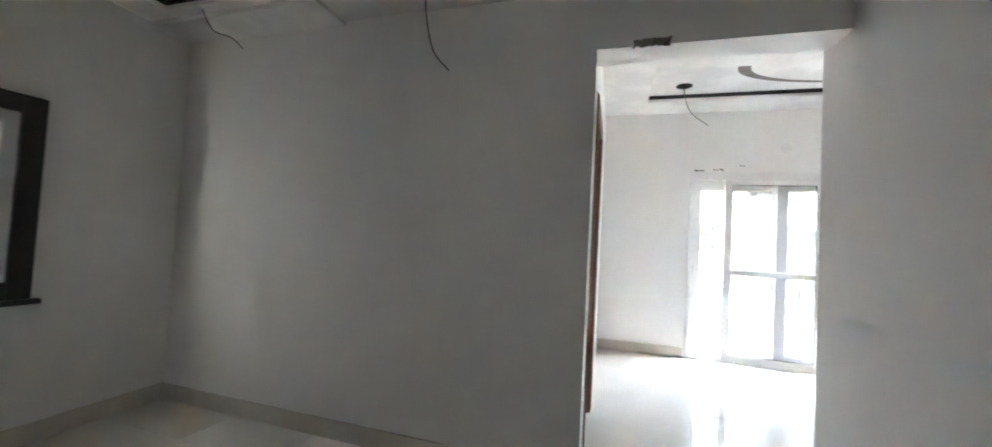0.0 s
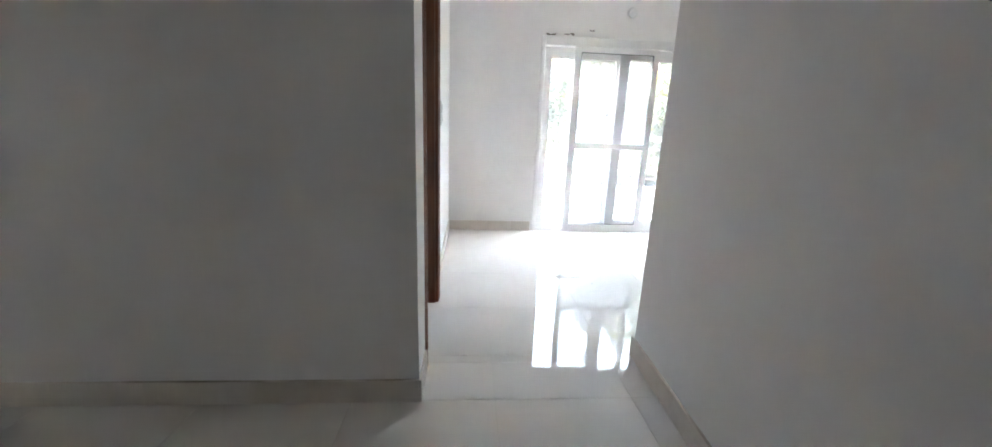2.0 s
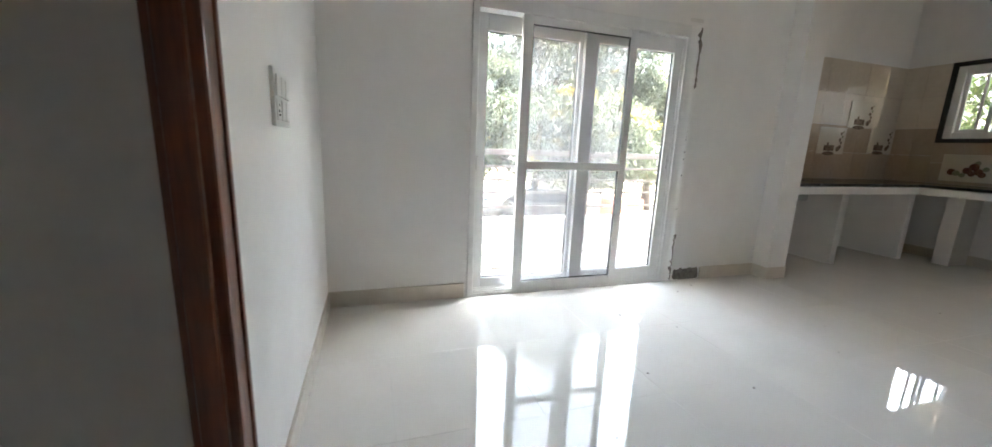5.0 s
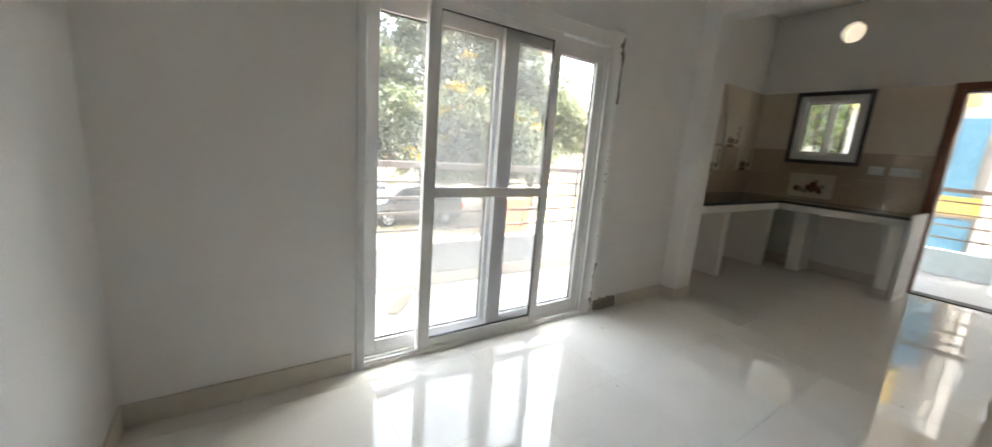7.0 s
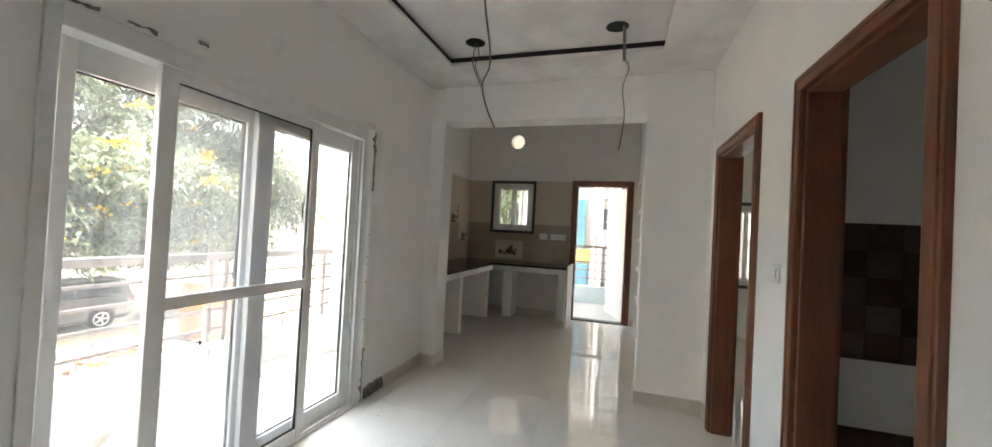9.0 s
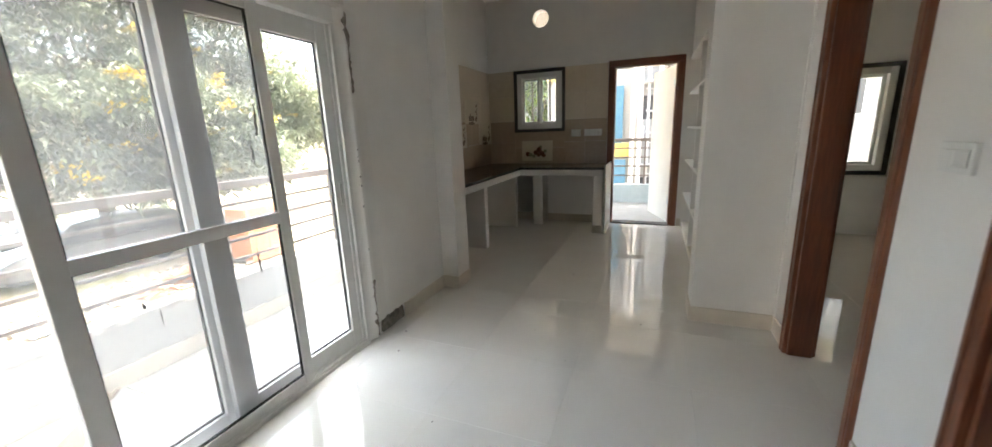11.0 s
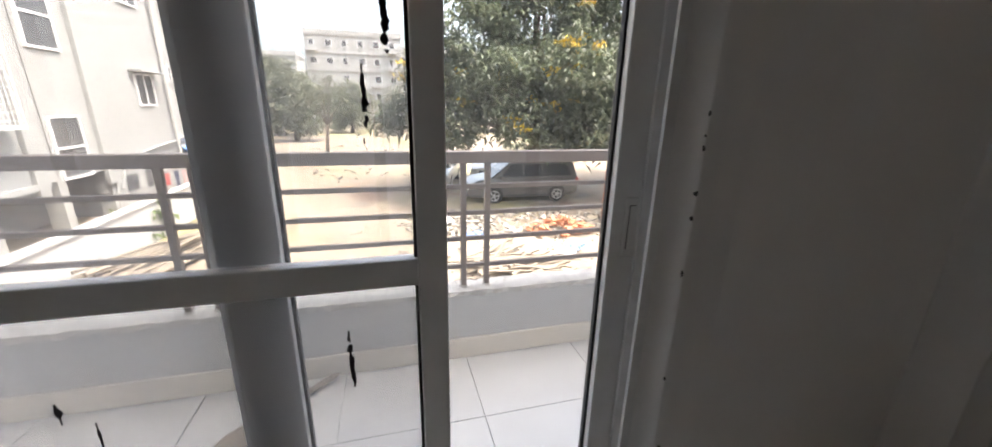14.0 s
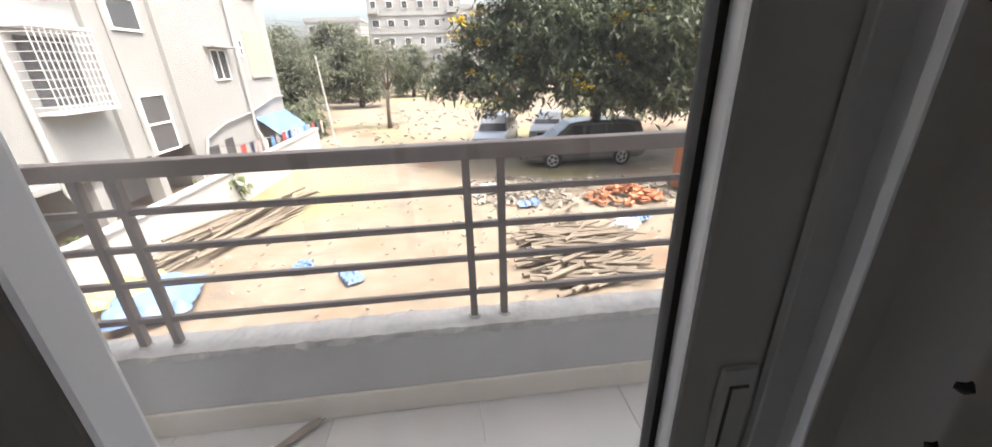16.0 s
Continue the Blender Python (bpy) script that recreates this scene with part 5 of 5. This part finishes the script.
# the block's service side: soil pipes with branches, ledges, cages and blue balconies
for k, y0 in enumerate((9.25, 9.95, 10.22, 10.62)):
    part("soil_pipe", tube(bmesh.new(), [(-.22, y0, 0), (-.22, y0, 6.2 + k * 1.9)], .055 if k % 2 else .075, 8), RAILPAINT if k == 1 else PIPE, fb, "weathered plastic soil pipe")
for f in range(5):
    zf = f * 3.2
    part("ledge", boxes((-.45, 0, 8.3, 11.4, zf + 2.45, zf + 2.55), bevel=.01), FACADE, fb)
    for k in range(3):
        zb = zf + .5 + k * .85 + rf.uniform(-.15, .15)
        part("branch_pipe", tube(bmesh.new(), [(-.22, 9.95, zb), (-.2, 9.95 + rf.uniform(.3, .9), zb + .12)], .035, 6), PIPE, fb)
    part("service_window", boxes((-.06, .02, 10.3, 10.95, zf + 1.1, zf + 2.0)), SHADEGLASS, fb)
    part("service_window", boxes((-.06, .02, 9.35, 9.8, zf + 1.3, zf + 1.9)), SHADEGLASS, fb)
    part("condenser", boxes((-.55, -.12, 10.75, 11.35, zf + .35, zf + .85), bevel=.02), UPVC, fb, "white air conditioner box")
    part("balcony", boxes((-1.1, 0, 7.9, 9.15, zf, zf + .95), bevel=.01), PALEBLUE if f % 2 else FACADE, fb, "pale balcony front")
    for k in range(6):
        y0 = 7.95 + k * .22
        part("cage_bar", boxes((-1.08, -1.06, y0, y0 + .02, zf + .95, zf + 2.4)), RAILPAINT, fb)
    part("balcony_shade", boxes((-1.05, -.9, 7.95, 9.1, zf + 1.6, zf + 2.4)), (BEIGE, PALEBLUE, FACADE_GREY)[f % 3], fb)

# overhead wires across the far end of the yard
for k, (za, zb) in enumerate(((4.3, 3.7), (4.0, 3.45), (3.75, 3.2))):
    wr = thing("overhead_wire", (-9.0, 30.0, 0), "thin dark overhead wire across the yard", "cable", "overhead wires")
    pts = [(x, .15 * x, za + (zb - za) * q - 2.0 * q * (1 - q)) for q, x in ((u / 10, 34 * u / 10) for u in range(11))]
    part("wire", tube(bmesh.new(), pts, .014, 4), CABLE, wr)


# ---- parked cars ----
def car(at, rz, label, paint, L=4.55, W=1.75, H=1.78, van=True):
    """A car that points along local -x: lofted lower body and cabin, glass, lamps, wheels."""
    t = thing("car", at, label, "car", "cars parked under the tree", rz=rz)
    h = L / 2
    if van:
        prof = [(-h, .35, .62), (-h + .12, .28, .82), (-h + .45, .24, .98), (-h + 1.1, .24, 1.08), (-h + 1.75, .24, 1.10), (h - 1.2, .24, 1.12), (h - .25, .26, 1.10), (h, .36, .95)]
        roof = [(-h + 1.02, 1.06, .80), (-h + 1.85, H - .08, .66), (-h + 2.5, H, .66), (h - .9, H - .02, .66), (h - .25, H - .12, .68), (h - .05, 1.08, .80)]
    else:
        prof = [(-h, .34, .58), (-h + .12, .26, .76), (-h + .5, .22, .90), (-h + 1.0, .22, .96), (-h + 1.5, .22, .98), (h - 1.0, .22, 1.0), (h - .2, .24, .98), (h, .34, .85)]
        roof = [(-h + .95, .95, .74), (-h + 1.7, H - .06, .60), (-h + 2.2, H, .60), (h - 1.1, H - .03, .60), (h - .35, H - .25, .62), (h - .04, .98, .74)]
    bm = bmesh.new()
    pr = None
    for i, (x, zl, zu) in enumerate(prof):
        e = .86 if i in (0, len(prof) - 1) else (.95 if i in (1, len(prof) - 2) else 1)
        w = W / 2 * e
        ring = [bm.verts.new(q) for q in ((x, -w * .92, zl), (x, -w, zl + .12), (x, -w, (zl + zu) / 2 + .1), (x, -w * .94, zu - .03), (x, -w * .84, zu), (x, w * .84, zu), (x, w * .94, zu - .03), (x, w, (zl + zu) / 2 + .1), (x, w, zl + .12), (x, w * .92, zl))]
        if pr:
            for a in range(10):
                bm.faces.new((pr[a], ring[a], ring[(a + 1) % 10], pr[(a + 1) % 10]))
        else:
            bm.faces.new(ring[::-1])
        pr = ring
    bm.faces.new(pr)
    bm.normal_update()
    body = part("body", bm, paint, t, smooth=False)
    bm = bmesh.new()
    pr = None
    for i, (x, z, w) in enumerate(roof):
        b0 = 1.0 if van else .9
        ring = [bm.verts.new(q) for q in ((x, -W * .45, b0), (x, -w - .02 if z > b0 + .2 else -W * .44, z - .06 if z > b0 + .2 else b0 + .02), (x, -w + .08, z), (x, w - .08, z), (x, w + .02 if z > b0 + .2 else W * .44, z - .06 if z > b0 + .2 else b0 + .02), (x, W * .45, b0))]
        if pr:
            for a in range(6):
                bm.faces.new((pr[a], ring[a], ring[(a + 1) % 6], pr[(a + 1) % 6]))
        else:
            bm.faces.new(ring[::-1])
        pr = ring
    bm.faces.new(pr)
    part("cabin", bm, paint, t)
    zb, zt = (1.12, H - .17) if van else (1.0, H - .14)
    for s in (-1, 1):
        cuts = [(-h + 1.45, -h + 2.35), (-h + 2.42, -h + 3.25), (-h + 3.32, h - .35)] if van else [(-h + 1.45, -h + 2.1), (-h + 2.16, -h + 2.85), (-h + 2.9, h - .5)]
        for k, (a, b) in enumerate(cuts):
            bm = bmesh.new()
            top0 = a + (.42 if k == 0 else .02)
            top1 = b - (.22 if k == 2 else .02)
            yb, yt = s * (W * .45 + .006), s * (roof[2][2] + .035)
            q = [(a, yb, zb), (b, yb, zb), (top1, yt, zt), (top0, yt, zt)]
            v = [bm.verts.new(p) for p in q]
            v2 = [bm.verts.new((p[0], p[1] - s * .03, p[2])) for p in q]
            bm.faces.new(v if s < 0 else v[::-1])
            for j in range(4):
                bm.faces.new((v[j], v2[j], v2[(j + 1) % 4], v[(j + 1) % 4]))
            part("side_window", bm, CARGLASS, t)
        part("mirror", boxes((-h + 1.35, -h + 1.5, *sorted((s * W / 2, s * (W / 2 + .17))), 1.02, 1.17), bevel=.02), paint, t)
        part("headlight", boxes((-h - .015, -h + .16, *sorted((s * W * .26, s * W * .44)), .60, .76), bevel=.03), LAMPGLASS, t, "clear headlamp")
        part("tail_light", boxes((h - .1, h + .012, *sorted((s * W * .34, s * W * .45)), .72, 1.02), bevel=.01), CLOTH[0], t)
    bm = bmesh.new()
    x0, z0, x1, z1 = roof[0][0] + .02, roof[0][1] + .02, roof[1][0] - .02, roof[1][1] - .04
    v = [bm.verts.new(p) for p in ((x0 - .012, -W * .40, z0), (x0 - .012, W * .40, z0), (x1 - .012, roof[1][2] - .05, z1), (x1 - .012, -roof[1][2] + .05, z1))]
    bm.faces.new(v[::-1])
    part("windscreen", bm, CARGLASS, t)
    part("grille", boxes((-h - .02, -h + .05, -W * .2, W * .2, .50, .66), bevel=.01), GASKET, t)
    part("bumper", boxes((-h - .06, -h + .1, -W * .44, W * .44, .30, .48), bevel=.03), paint, t)
    part("number_plate", boxes((-h - .068, -h - .058, -.25, .25, .36, .46)), PLASTIC_W, t)
    r = .33 if van else .29
    for x in (-h + (1.1 if L > 4.8 else .8), h - (1.02 if L > 4.8 else .85)):
        for s in (-1, 1):
            y = s * (W / 2 - .10)
            w = part("wheel", disc(bmesh.new(), (x, y - .11, r), r, .22, "y", 20), RUBBER, t, "black tyre")
            rim = disc(bmesh.new(), (x, y + s * .112 - .004, r), r * .2, .014, "y", 12)
            for sp in range(5):
                a = sp * 1.2566
                tube(rim, [(x, y + s * .114, r), (x + math.cos(a) * r * .62, y + s * .114, r + math.sin(a) * r * .62)], .03, 4)
            tube(rim, [(x + math.cos(q * .3307) * r * .64, y + s * .113, r + math.sin(q * .3307) * r * .64) for q in range(20)], .02, 5)
            part("rim", rim, STEEL, w, "silver alloy rim")
            part("wheel_arch", disc(bmesh.new(), (x, y + s * .095 - .006, r + .02), r * 1.16, .012, "y", 20), GASKET, t)
    return t


suv = car((7.62, 15.75, GZ - .02), 0, "dark grey people carrier parked under the tree", SUV, 4.95)
for s in (-.5, .5):
    part("bull_bar", tube(bmesh.new(), [(-2.50, s, .34), (-2.60, s, .42), (-2.62, s, .74), (-2.54, s, .82)], .028, 8), GASKET, suv, "black steel nudge bar")
part("bull_bar", tube(bmesh.new(), [(-2.56, -.6, .78), (-2.62, -.4, .80), (-2.62, .4, .80), (-2.56, .6, .78)], .028, 8), GASKET, suv)
car((4.6, 19.9, GZ - .02), 72, "silver hatchback parked facing the house", SILVER, 4.1, 1.68, 1.66, False)
car((7.6, 21.2, GZ - .02), 70, "white hatchback parked behind the people carrier", WHITECAR, 3.9, 1.68, 1.50, False)

# ---- heaps in the yard ----
def log_heap(name, label, at, rz, n, length, width, height, rad, seed, material=LOG, wild=.25):
    r = random.Random(seed)
    t = thing(name, at, label, "wood pile", rz=rz)
    for i in range(n):
        v = r.random()
        y = (v - .5) * width
        z = r.random() ** 1.6 * height * (1 - abs(2 * v - 1) ** 1.5) + rad
        L = length * r.uniform(.45, 1.05)
        a, e = r.gauss(0, wild), r.gauss(0, .06)
        d = Vector((math.cos(a), math.sin(a), e)) * L / 2
        c = Vector((r.uniform(-.25, .25) * length, y, z))
        b = Vector((0, 0, r.uniform(-.04, .05) * L))
        k = rad * r.uniform(.55, 1.25)
        m = bmesh.new()
        tube(m, [c - d, c + b, c + d], k, 6, taper=[k, k * .95, k * .75])
        part("log", m, material, t)
    return t


log_heap("firewood_pile", "heap of crooked dry firewood branches on the ground", (4.9, 7.3, GZ), 6, 230, 2.0, 2.5, .5, .045, 21, wild=.30)
log_heap("pole_pile", "heap of long dry timber poles beside the compound wall", (-3.55, 10.5, GZ), 68, 70, 4.2, 1.5, .35, .05, 22, wild=.10)
log_heap("plank_pile", "few pale loose sticks on the ground", (4.9, 9.2, GZ), 40, 9, 2.0, .8, .15, .04, 23, wild=.2)


def chips(name, label, at, n, rx, ry, h, size, material, seed, category):
    r = random.Random(seed)
    t = thing(name, at, label, category, kind="stuff")
    bm = bmesh.new()
    for i in range(n):
        a, q = r.uniform(0, 2 * math.pi), math.sqrt(r.random())
        x, y = rx * q * math.cos(a), ry * q * math.sin(a)
        z = h * (1 - q) * r.random()
        s = [size * r.uniform(.35, 1) for _ in range(3)]
        vs = bx(bm, -s[0], s[0], -s[1] * .6, s[1] * .6, 0, s[2] * .7)
        m = Matrix.Translation((x, y, z)) @ Euler((r.uniform(-.5, .5), r.uniform(-.5, .5), r.uniform(0, 6))).to_matrix().to_4x4()
        for v in vs:
            v.co = m @ (v.co + Vector((r.uniform(-.2, .2), r.uniform(-.2, .2), r.uniform(-.2, .2))) * size * .5)
    part("pieces", bm, material, t)
    return t


chips("brick_heap", "heap of broken red bricks on the soil", (7.5, 10.9, GZ), 130, 1.2, .8, .5, .13, BRICK, 31, "brick heap")
chips("rubble", "scattered pale rubble on the soil", (6.6, 11.8, GZ), 330, 4.2, 1.4, .22, .11, RUBBLE, 32, "rubble")
chips("rubble", "scattered stones and litter on the soil", (4.0, 12.6, GZ), 160, 1.8, 1.4, .15, .09, RUBBLE, 33, "rubble")
chips("rubble", "scattered stones and litter on the soil", (0.5, 9.0, GZ), 150, 5.0, 4.0, .04, .05, RUBBLE, 34, "rubble")
chips("rubble", "scattered stones and litter on the soil", (6, 9.0, GZ), 160, 4.0, 2.6, .06, .07, RUBBLE, 36, "rubble")
chips("rubble", "scattered litter and clods far down the yard", (3, 30, GZ), 240, 12, 10, .08, .14, RUBBLE, 35, "rubble")
# a tall stack of red bricks
st = thing("brick_stack", (10.2, 10.8, GZ), "squared stack of red bricks standing in the yard", "brick stack")
me = mesh_of("brick", boxes((-.112, .112, -.05, .05, -.035, .035), bevel=.004), BRICK)
rk = random.Random(12)
for c in range(24):
    for i in range(6):
        for side in (0, 1):
            o = new("brick", me)
            o.parent = st
            o.matrix_basis = pose(-.6 + i * .235 + rk.uniform(-.008, .008), side * .9 + rk.uniform(-.008, .008), .037 + c * .076, 0, 0, rk.uniform(-2, 2))
part("brick_core", boxes((-.7, .68, .06, .84, 0, 24 * .076 - .02)), BRICK, st)


def sheet(name, label, at, w, d, material, seed, lift=.18, rz=0.0):
    """A crumpled sheet of tarpaulin or plastic."""
    r = random.Random(seed)
    t = thing(name, at, label, "tarpaulin", rz=rz)
    bm = bmesh.new()
    k = 14
    g = {}
    for i in range(k + 1):
        for j in range(k + 1):
            x, y = (i / k - .5) * w, (j / k - .5) * d
            e = .12 * math.sin(i * 1.3 + seed) + .1 * math.sin(j * 1.9)
            h = lift * (.5 + .5 * noise.noise(Vector((x * 2.1 + seed, y * 2.1, 1.3)))) + .05 * r.random()
            g[i, j] = bm.verts.new((x + e * .3, y + e * .25, max(.01, h * (1 if 0 < i < k and 0 < j < k else .3))))
    for i in range(k):
        for j in range(k):
            bm.faces.new((g[i, j], g[i + 1, j], g[i + 1, j + 1], g[i, j + 1]))
    part("cloth", bm, material, t, smooth=True)
    return t


sheet("tarpaulin", "crumpled blue tarpaulin on the soil", (-3.35, 6.75, GZ), 1.3, 1.5, TARP_B, 1, .45, 20)
sheet("tarpaulin", "crumpled yellow plastic sheet on the soil", (-4.05, 7.15, GZ), 0.9, 1.1, TARP_Y, 2, .5, 10)
sheet("plastic_scrap", "blue plastic scrap on the soil", (.07, 7.2, GZ), .32, .7, TARP_B, 3, .1, 30)
sheet("plastic_scrap", "blue plastic scrap on the soil", (-1.07, 7.8, GZ), .4, .35, TARP_B, 4, .1, 70)
sheet("plastic_scrap", "blue plastic sheet on the rubble", (4.5, 10.8, GZ), .6, .4, TARP_B, 5, .15, 5)
sheet("plastic_scrap", "blue plastic sheet on the rubble", (7.2, 9.2, GZ), .5, .5, TARP_B, 6, .15, 40)
sheet("sack", "white torn sack on the soil", (3.6, 12.4, GZ), .9, .7, PLASTIC_W, 7, .3, 15)
sheet("sack", "white torn sack on the soil", (6.6, 8.7, GZ), .7, .6, PLASTIC_W, 8, .2, 50)
pt = thing("flower_pot", (-5.5, 6.6, GZ), "clay flower pot with a small plant", "flower pot")
part("pot", tube(bmesh.new(), [(0, 0, 0), (0, 0, .3)], .16, 14, taper=[.12, .19]), BRICK, pt)
V, F = leaves([(0, 0, .45), (.05, 0, .7), (-.04, .05, .9)], .25, 14, .1, np.random.RandomState(2))
raw("plant", V, F, LEAF2, pt)

# ---- floors: slab and separate polished tiles; wall tiles ----
structure("floor", boxes((FW - .2, E + .15, -8.1, .0, -.12, -.0015), (3.66, E + .15, 0, KN + .1, -.12, -.0015), (.92, 2.68, 0, .15, -.12, -.006)), GROUT, "polished ivory floor tiles")
floor_ob = bpy.data.objects["floor"]
T = .6
tm = mesh_of("floor_tile", boxes((-T / 2 + .0003, T / 2 - .0003, -T / 2 + .0003, T / 2 - .0003, -.011, 0), bevel=.0003), TILE)


def lay(x0, x1, y0, y1, ox=.35, oy=-.12):
    i0, i1 = math.floor((x0 - ox) / T), math.ceil((x1 - ox) / T)
    j0, j1 = math.floor((y0 - oy) / T), math.ceil((y1 - oy) / T)
    for i in range(i0, i1):
        for j in range(j0, j1):
            a, b = max(x0, ox + i * T), min(x1, ox + (i + 1) * T)
            c, d = max(y0, oy + j * T), min(y1, oy + (j + 1) * T)
            if b - a < .02 or d - c < .02:
                continue
            whole = b - a > T - .001 and d - c > T - .001
            o = new("floor_tile", tm if whole else mesh_of("floor_tile", boxes((-(b - a) / 2 + .0008, (b - a) / 2 - .0008, -(d - c) / 2 + .0008, (d - c) / 2 - .0008, -.011, 0)), TILE))
            o.parent = floor_ob
            o.matrix_basis = Matrix.Translation(((a + b) / 2, (c + d) / 2, 0))


lay(FW, PX, -8.0, FN)
lay(.03, PX, FN, S)
lay(-.13, .03, -2.54, S)
lay(-2.6, 0, S, -1.64)
lay(0, 3.64, S, 0)
lay(3.64, E, -2.4, KN)
lay(PX + .13, 2.36, -4.3, S)
lay(2.42, E, -6.0, S)
lay(E, E + .15, -1.98, -1.08)
structure("balcony_floor", boxes((-.6, 3.70, .15, 1.09, -.12, -.042)), GROUT, "pale balcony floor tiles")
bf = bpy.data.objects["balcony_floor"]
for i in range(8):
    for j in range(2):
        x0, x1 = -.6 + i * .6, min(3.70, i * .6)
        y0, y1 = .15 + j * .5, (.65, 1.09)[j]
        o = new("floor_tile", mesh_of("balcony_tile", boxes((x0 + .0015, x1 - .0015, y0 + .0015, y1 - .0015, -.042, -.03), bevel=.001), BALC))
        o.parent = bf


def wall_tiles(wall, axis, at, a0, a1, z0, z1, tw, th, split, thick=.008):
    """Rows of glazed wall tiles, paler above the split height."""
    rows = max(1, round((z1 - z0) / th))
    cols = max(1, round((a1 - a0) / tw))
    hh, ww = (z1 - z0) / rows, (a1 - a0) / cols
    for mm, name in ((WALLTILE_L, "l"), (WALLTILE_D, "d")):
        b = (-thick, 0, -ww / 2 + .0008, ww / 2 - .0008, -hh / 2 + .0008, hh / 2 - .0008) if axis == "y" else (-ww / 2 + .0008, ww / 2 - .0008, -thick, 0, -hh / 2 + .0008, hh / 2 - .0008)
        me2 = mesh_of("wall_tile_" + name, boxes(b, bevel=.0006), mm)
        for r in range(rows):
            z = z0 + (r + .5) * hh
            if (z > split) != (name == "l"):
                continue
            for c in range(cols):
                a = a0 + (c + .5) * ww
                o = new("wall_tile", me2)
                o.parent = wall
                o.matrix_basis = Matrix.Translation((at, a, z) if axis == "y" else (a, at, z))


ew, nw = bpy.data.objects["wall_kitchen_east"], bpy.data.objects["wall_kitchen_north"]
wall_tiles(ew, "y", E, .256, KN, CT, 1.46, .19, .317, 1.46)
wall_tiles(ew, "y", E, .256, KN, 1.46, 2.16, .19, .35, 1.46)
wall_tiles(ew, "y", E, -.485, .256, CT, 1.302, .26, .23, 1.46)
wall_tiles(ew, "y", E, -1.065, -.485, CT, 1.46, .29, .317, 1.46)
wall_tiles(ew, "y", E, -1.065, -.485, 1.46, 2.16, .29, .35, 1.46)
wall_tiles(nw, "x", KN, 3.82, E - .008, CT, 1.46, .33, .317, 1.46)
wall_tiles(nw, "x", KN, 3.82, E - .008, 1.46, 2.16, .33, .35, 1.46)
bw = bpy.data.objects["wall_bath"]
bt = [mesh_of("bath_tile_" + k, boxes((-.008, 0, -.0648, .0648, -.0608, .0608), bevel=.001), mm) for k, mm in (("a", BATH_A), ("b", BATH_B))]
# added dark tiles low on the wall stand in for the dim bathroom floor
dark_floor_standin = mesh_of("bath_dark_floor_standin", boxes((-.008, 0, -.1498, .1498, -.133, .133), bevel=.001), BATH_A)
part("tile_bedding", boxes((2.357, 2.3595, -4.0, S - .135, .84, 1.45), (2.357, 2.3595, -4.0, S - .135, 0, .535)), BATH_A, bw)
for i in range(12):
    for j in range(5):
        o = new("wall_tile", bt[(i + j) % 2])
        o.parent = bw
        o.matrix_basis = Matrix.Translation((2.358, S - .20 - i * .13, .901 + j * .122))
# rows of the added dark tiles, where the dim floor would show
for i in range(5):
    for j in range(2):
        o = new("wall_tile", dark_floor_standin)
        o.parent = bw
        o.matrix_basis = Matrix.Translation((2.358, S - .285 - i * .3, .134 + j * .267))

# ---- crumbs of plaster on the floor ----
rq = random.Random(17)
crumb = mesh_of("crumb", boxes((-.006, .006, -.004, .004, 0, .004), bevel=.0015), CEMENT)
for cx, cy in ((3.1, -1.05), (2.75, -1.3), (2.2, -.75), (1.85, -.5), (2.6, -.35), (1.5, -1.1), (3.3, -1.6), (4.2, -1.0), (2.0, -1.5), (1.1, -1.6), (2.9, -.2), (.8, -2.0)):
    o = tagged(new("plaster_crumb", crumb), label="tiny grey crumb of plaster on the floor", category="debris", group="plaster crumbs")
    o.matrix_basis = pose(cx + rq.uniform(-.1, .1), cy + rq.uniform(-.1, .1), 0, 0, 0, rq.uniform(0, 180)) @ Matrix.Scale(rq.uniform(.5, 1.3), 4)
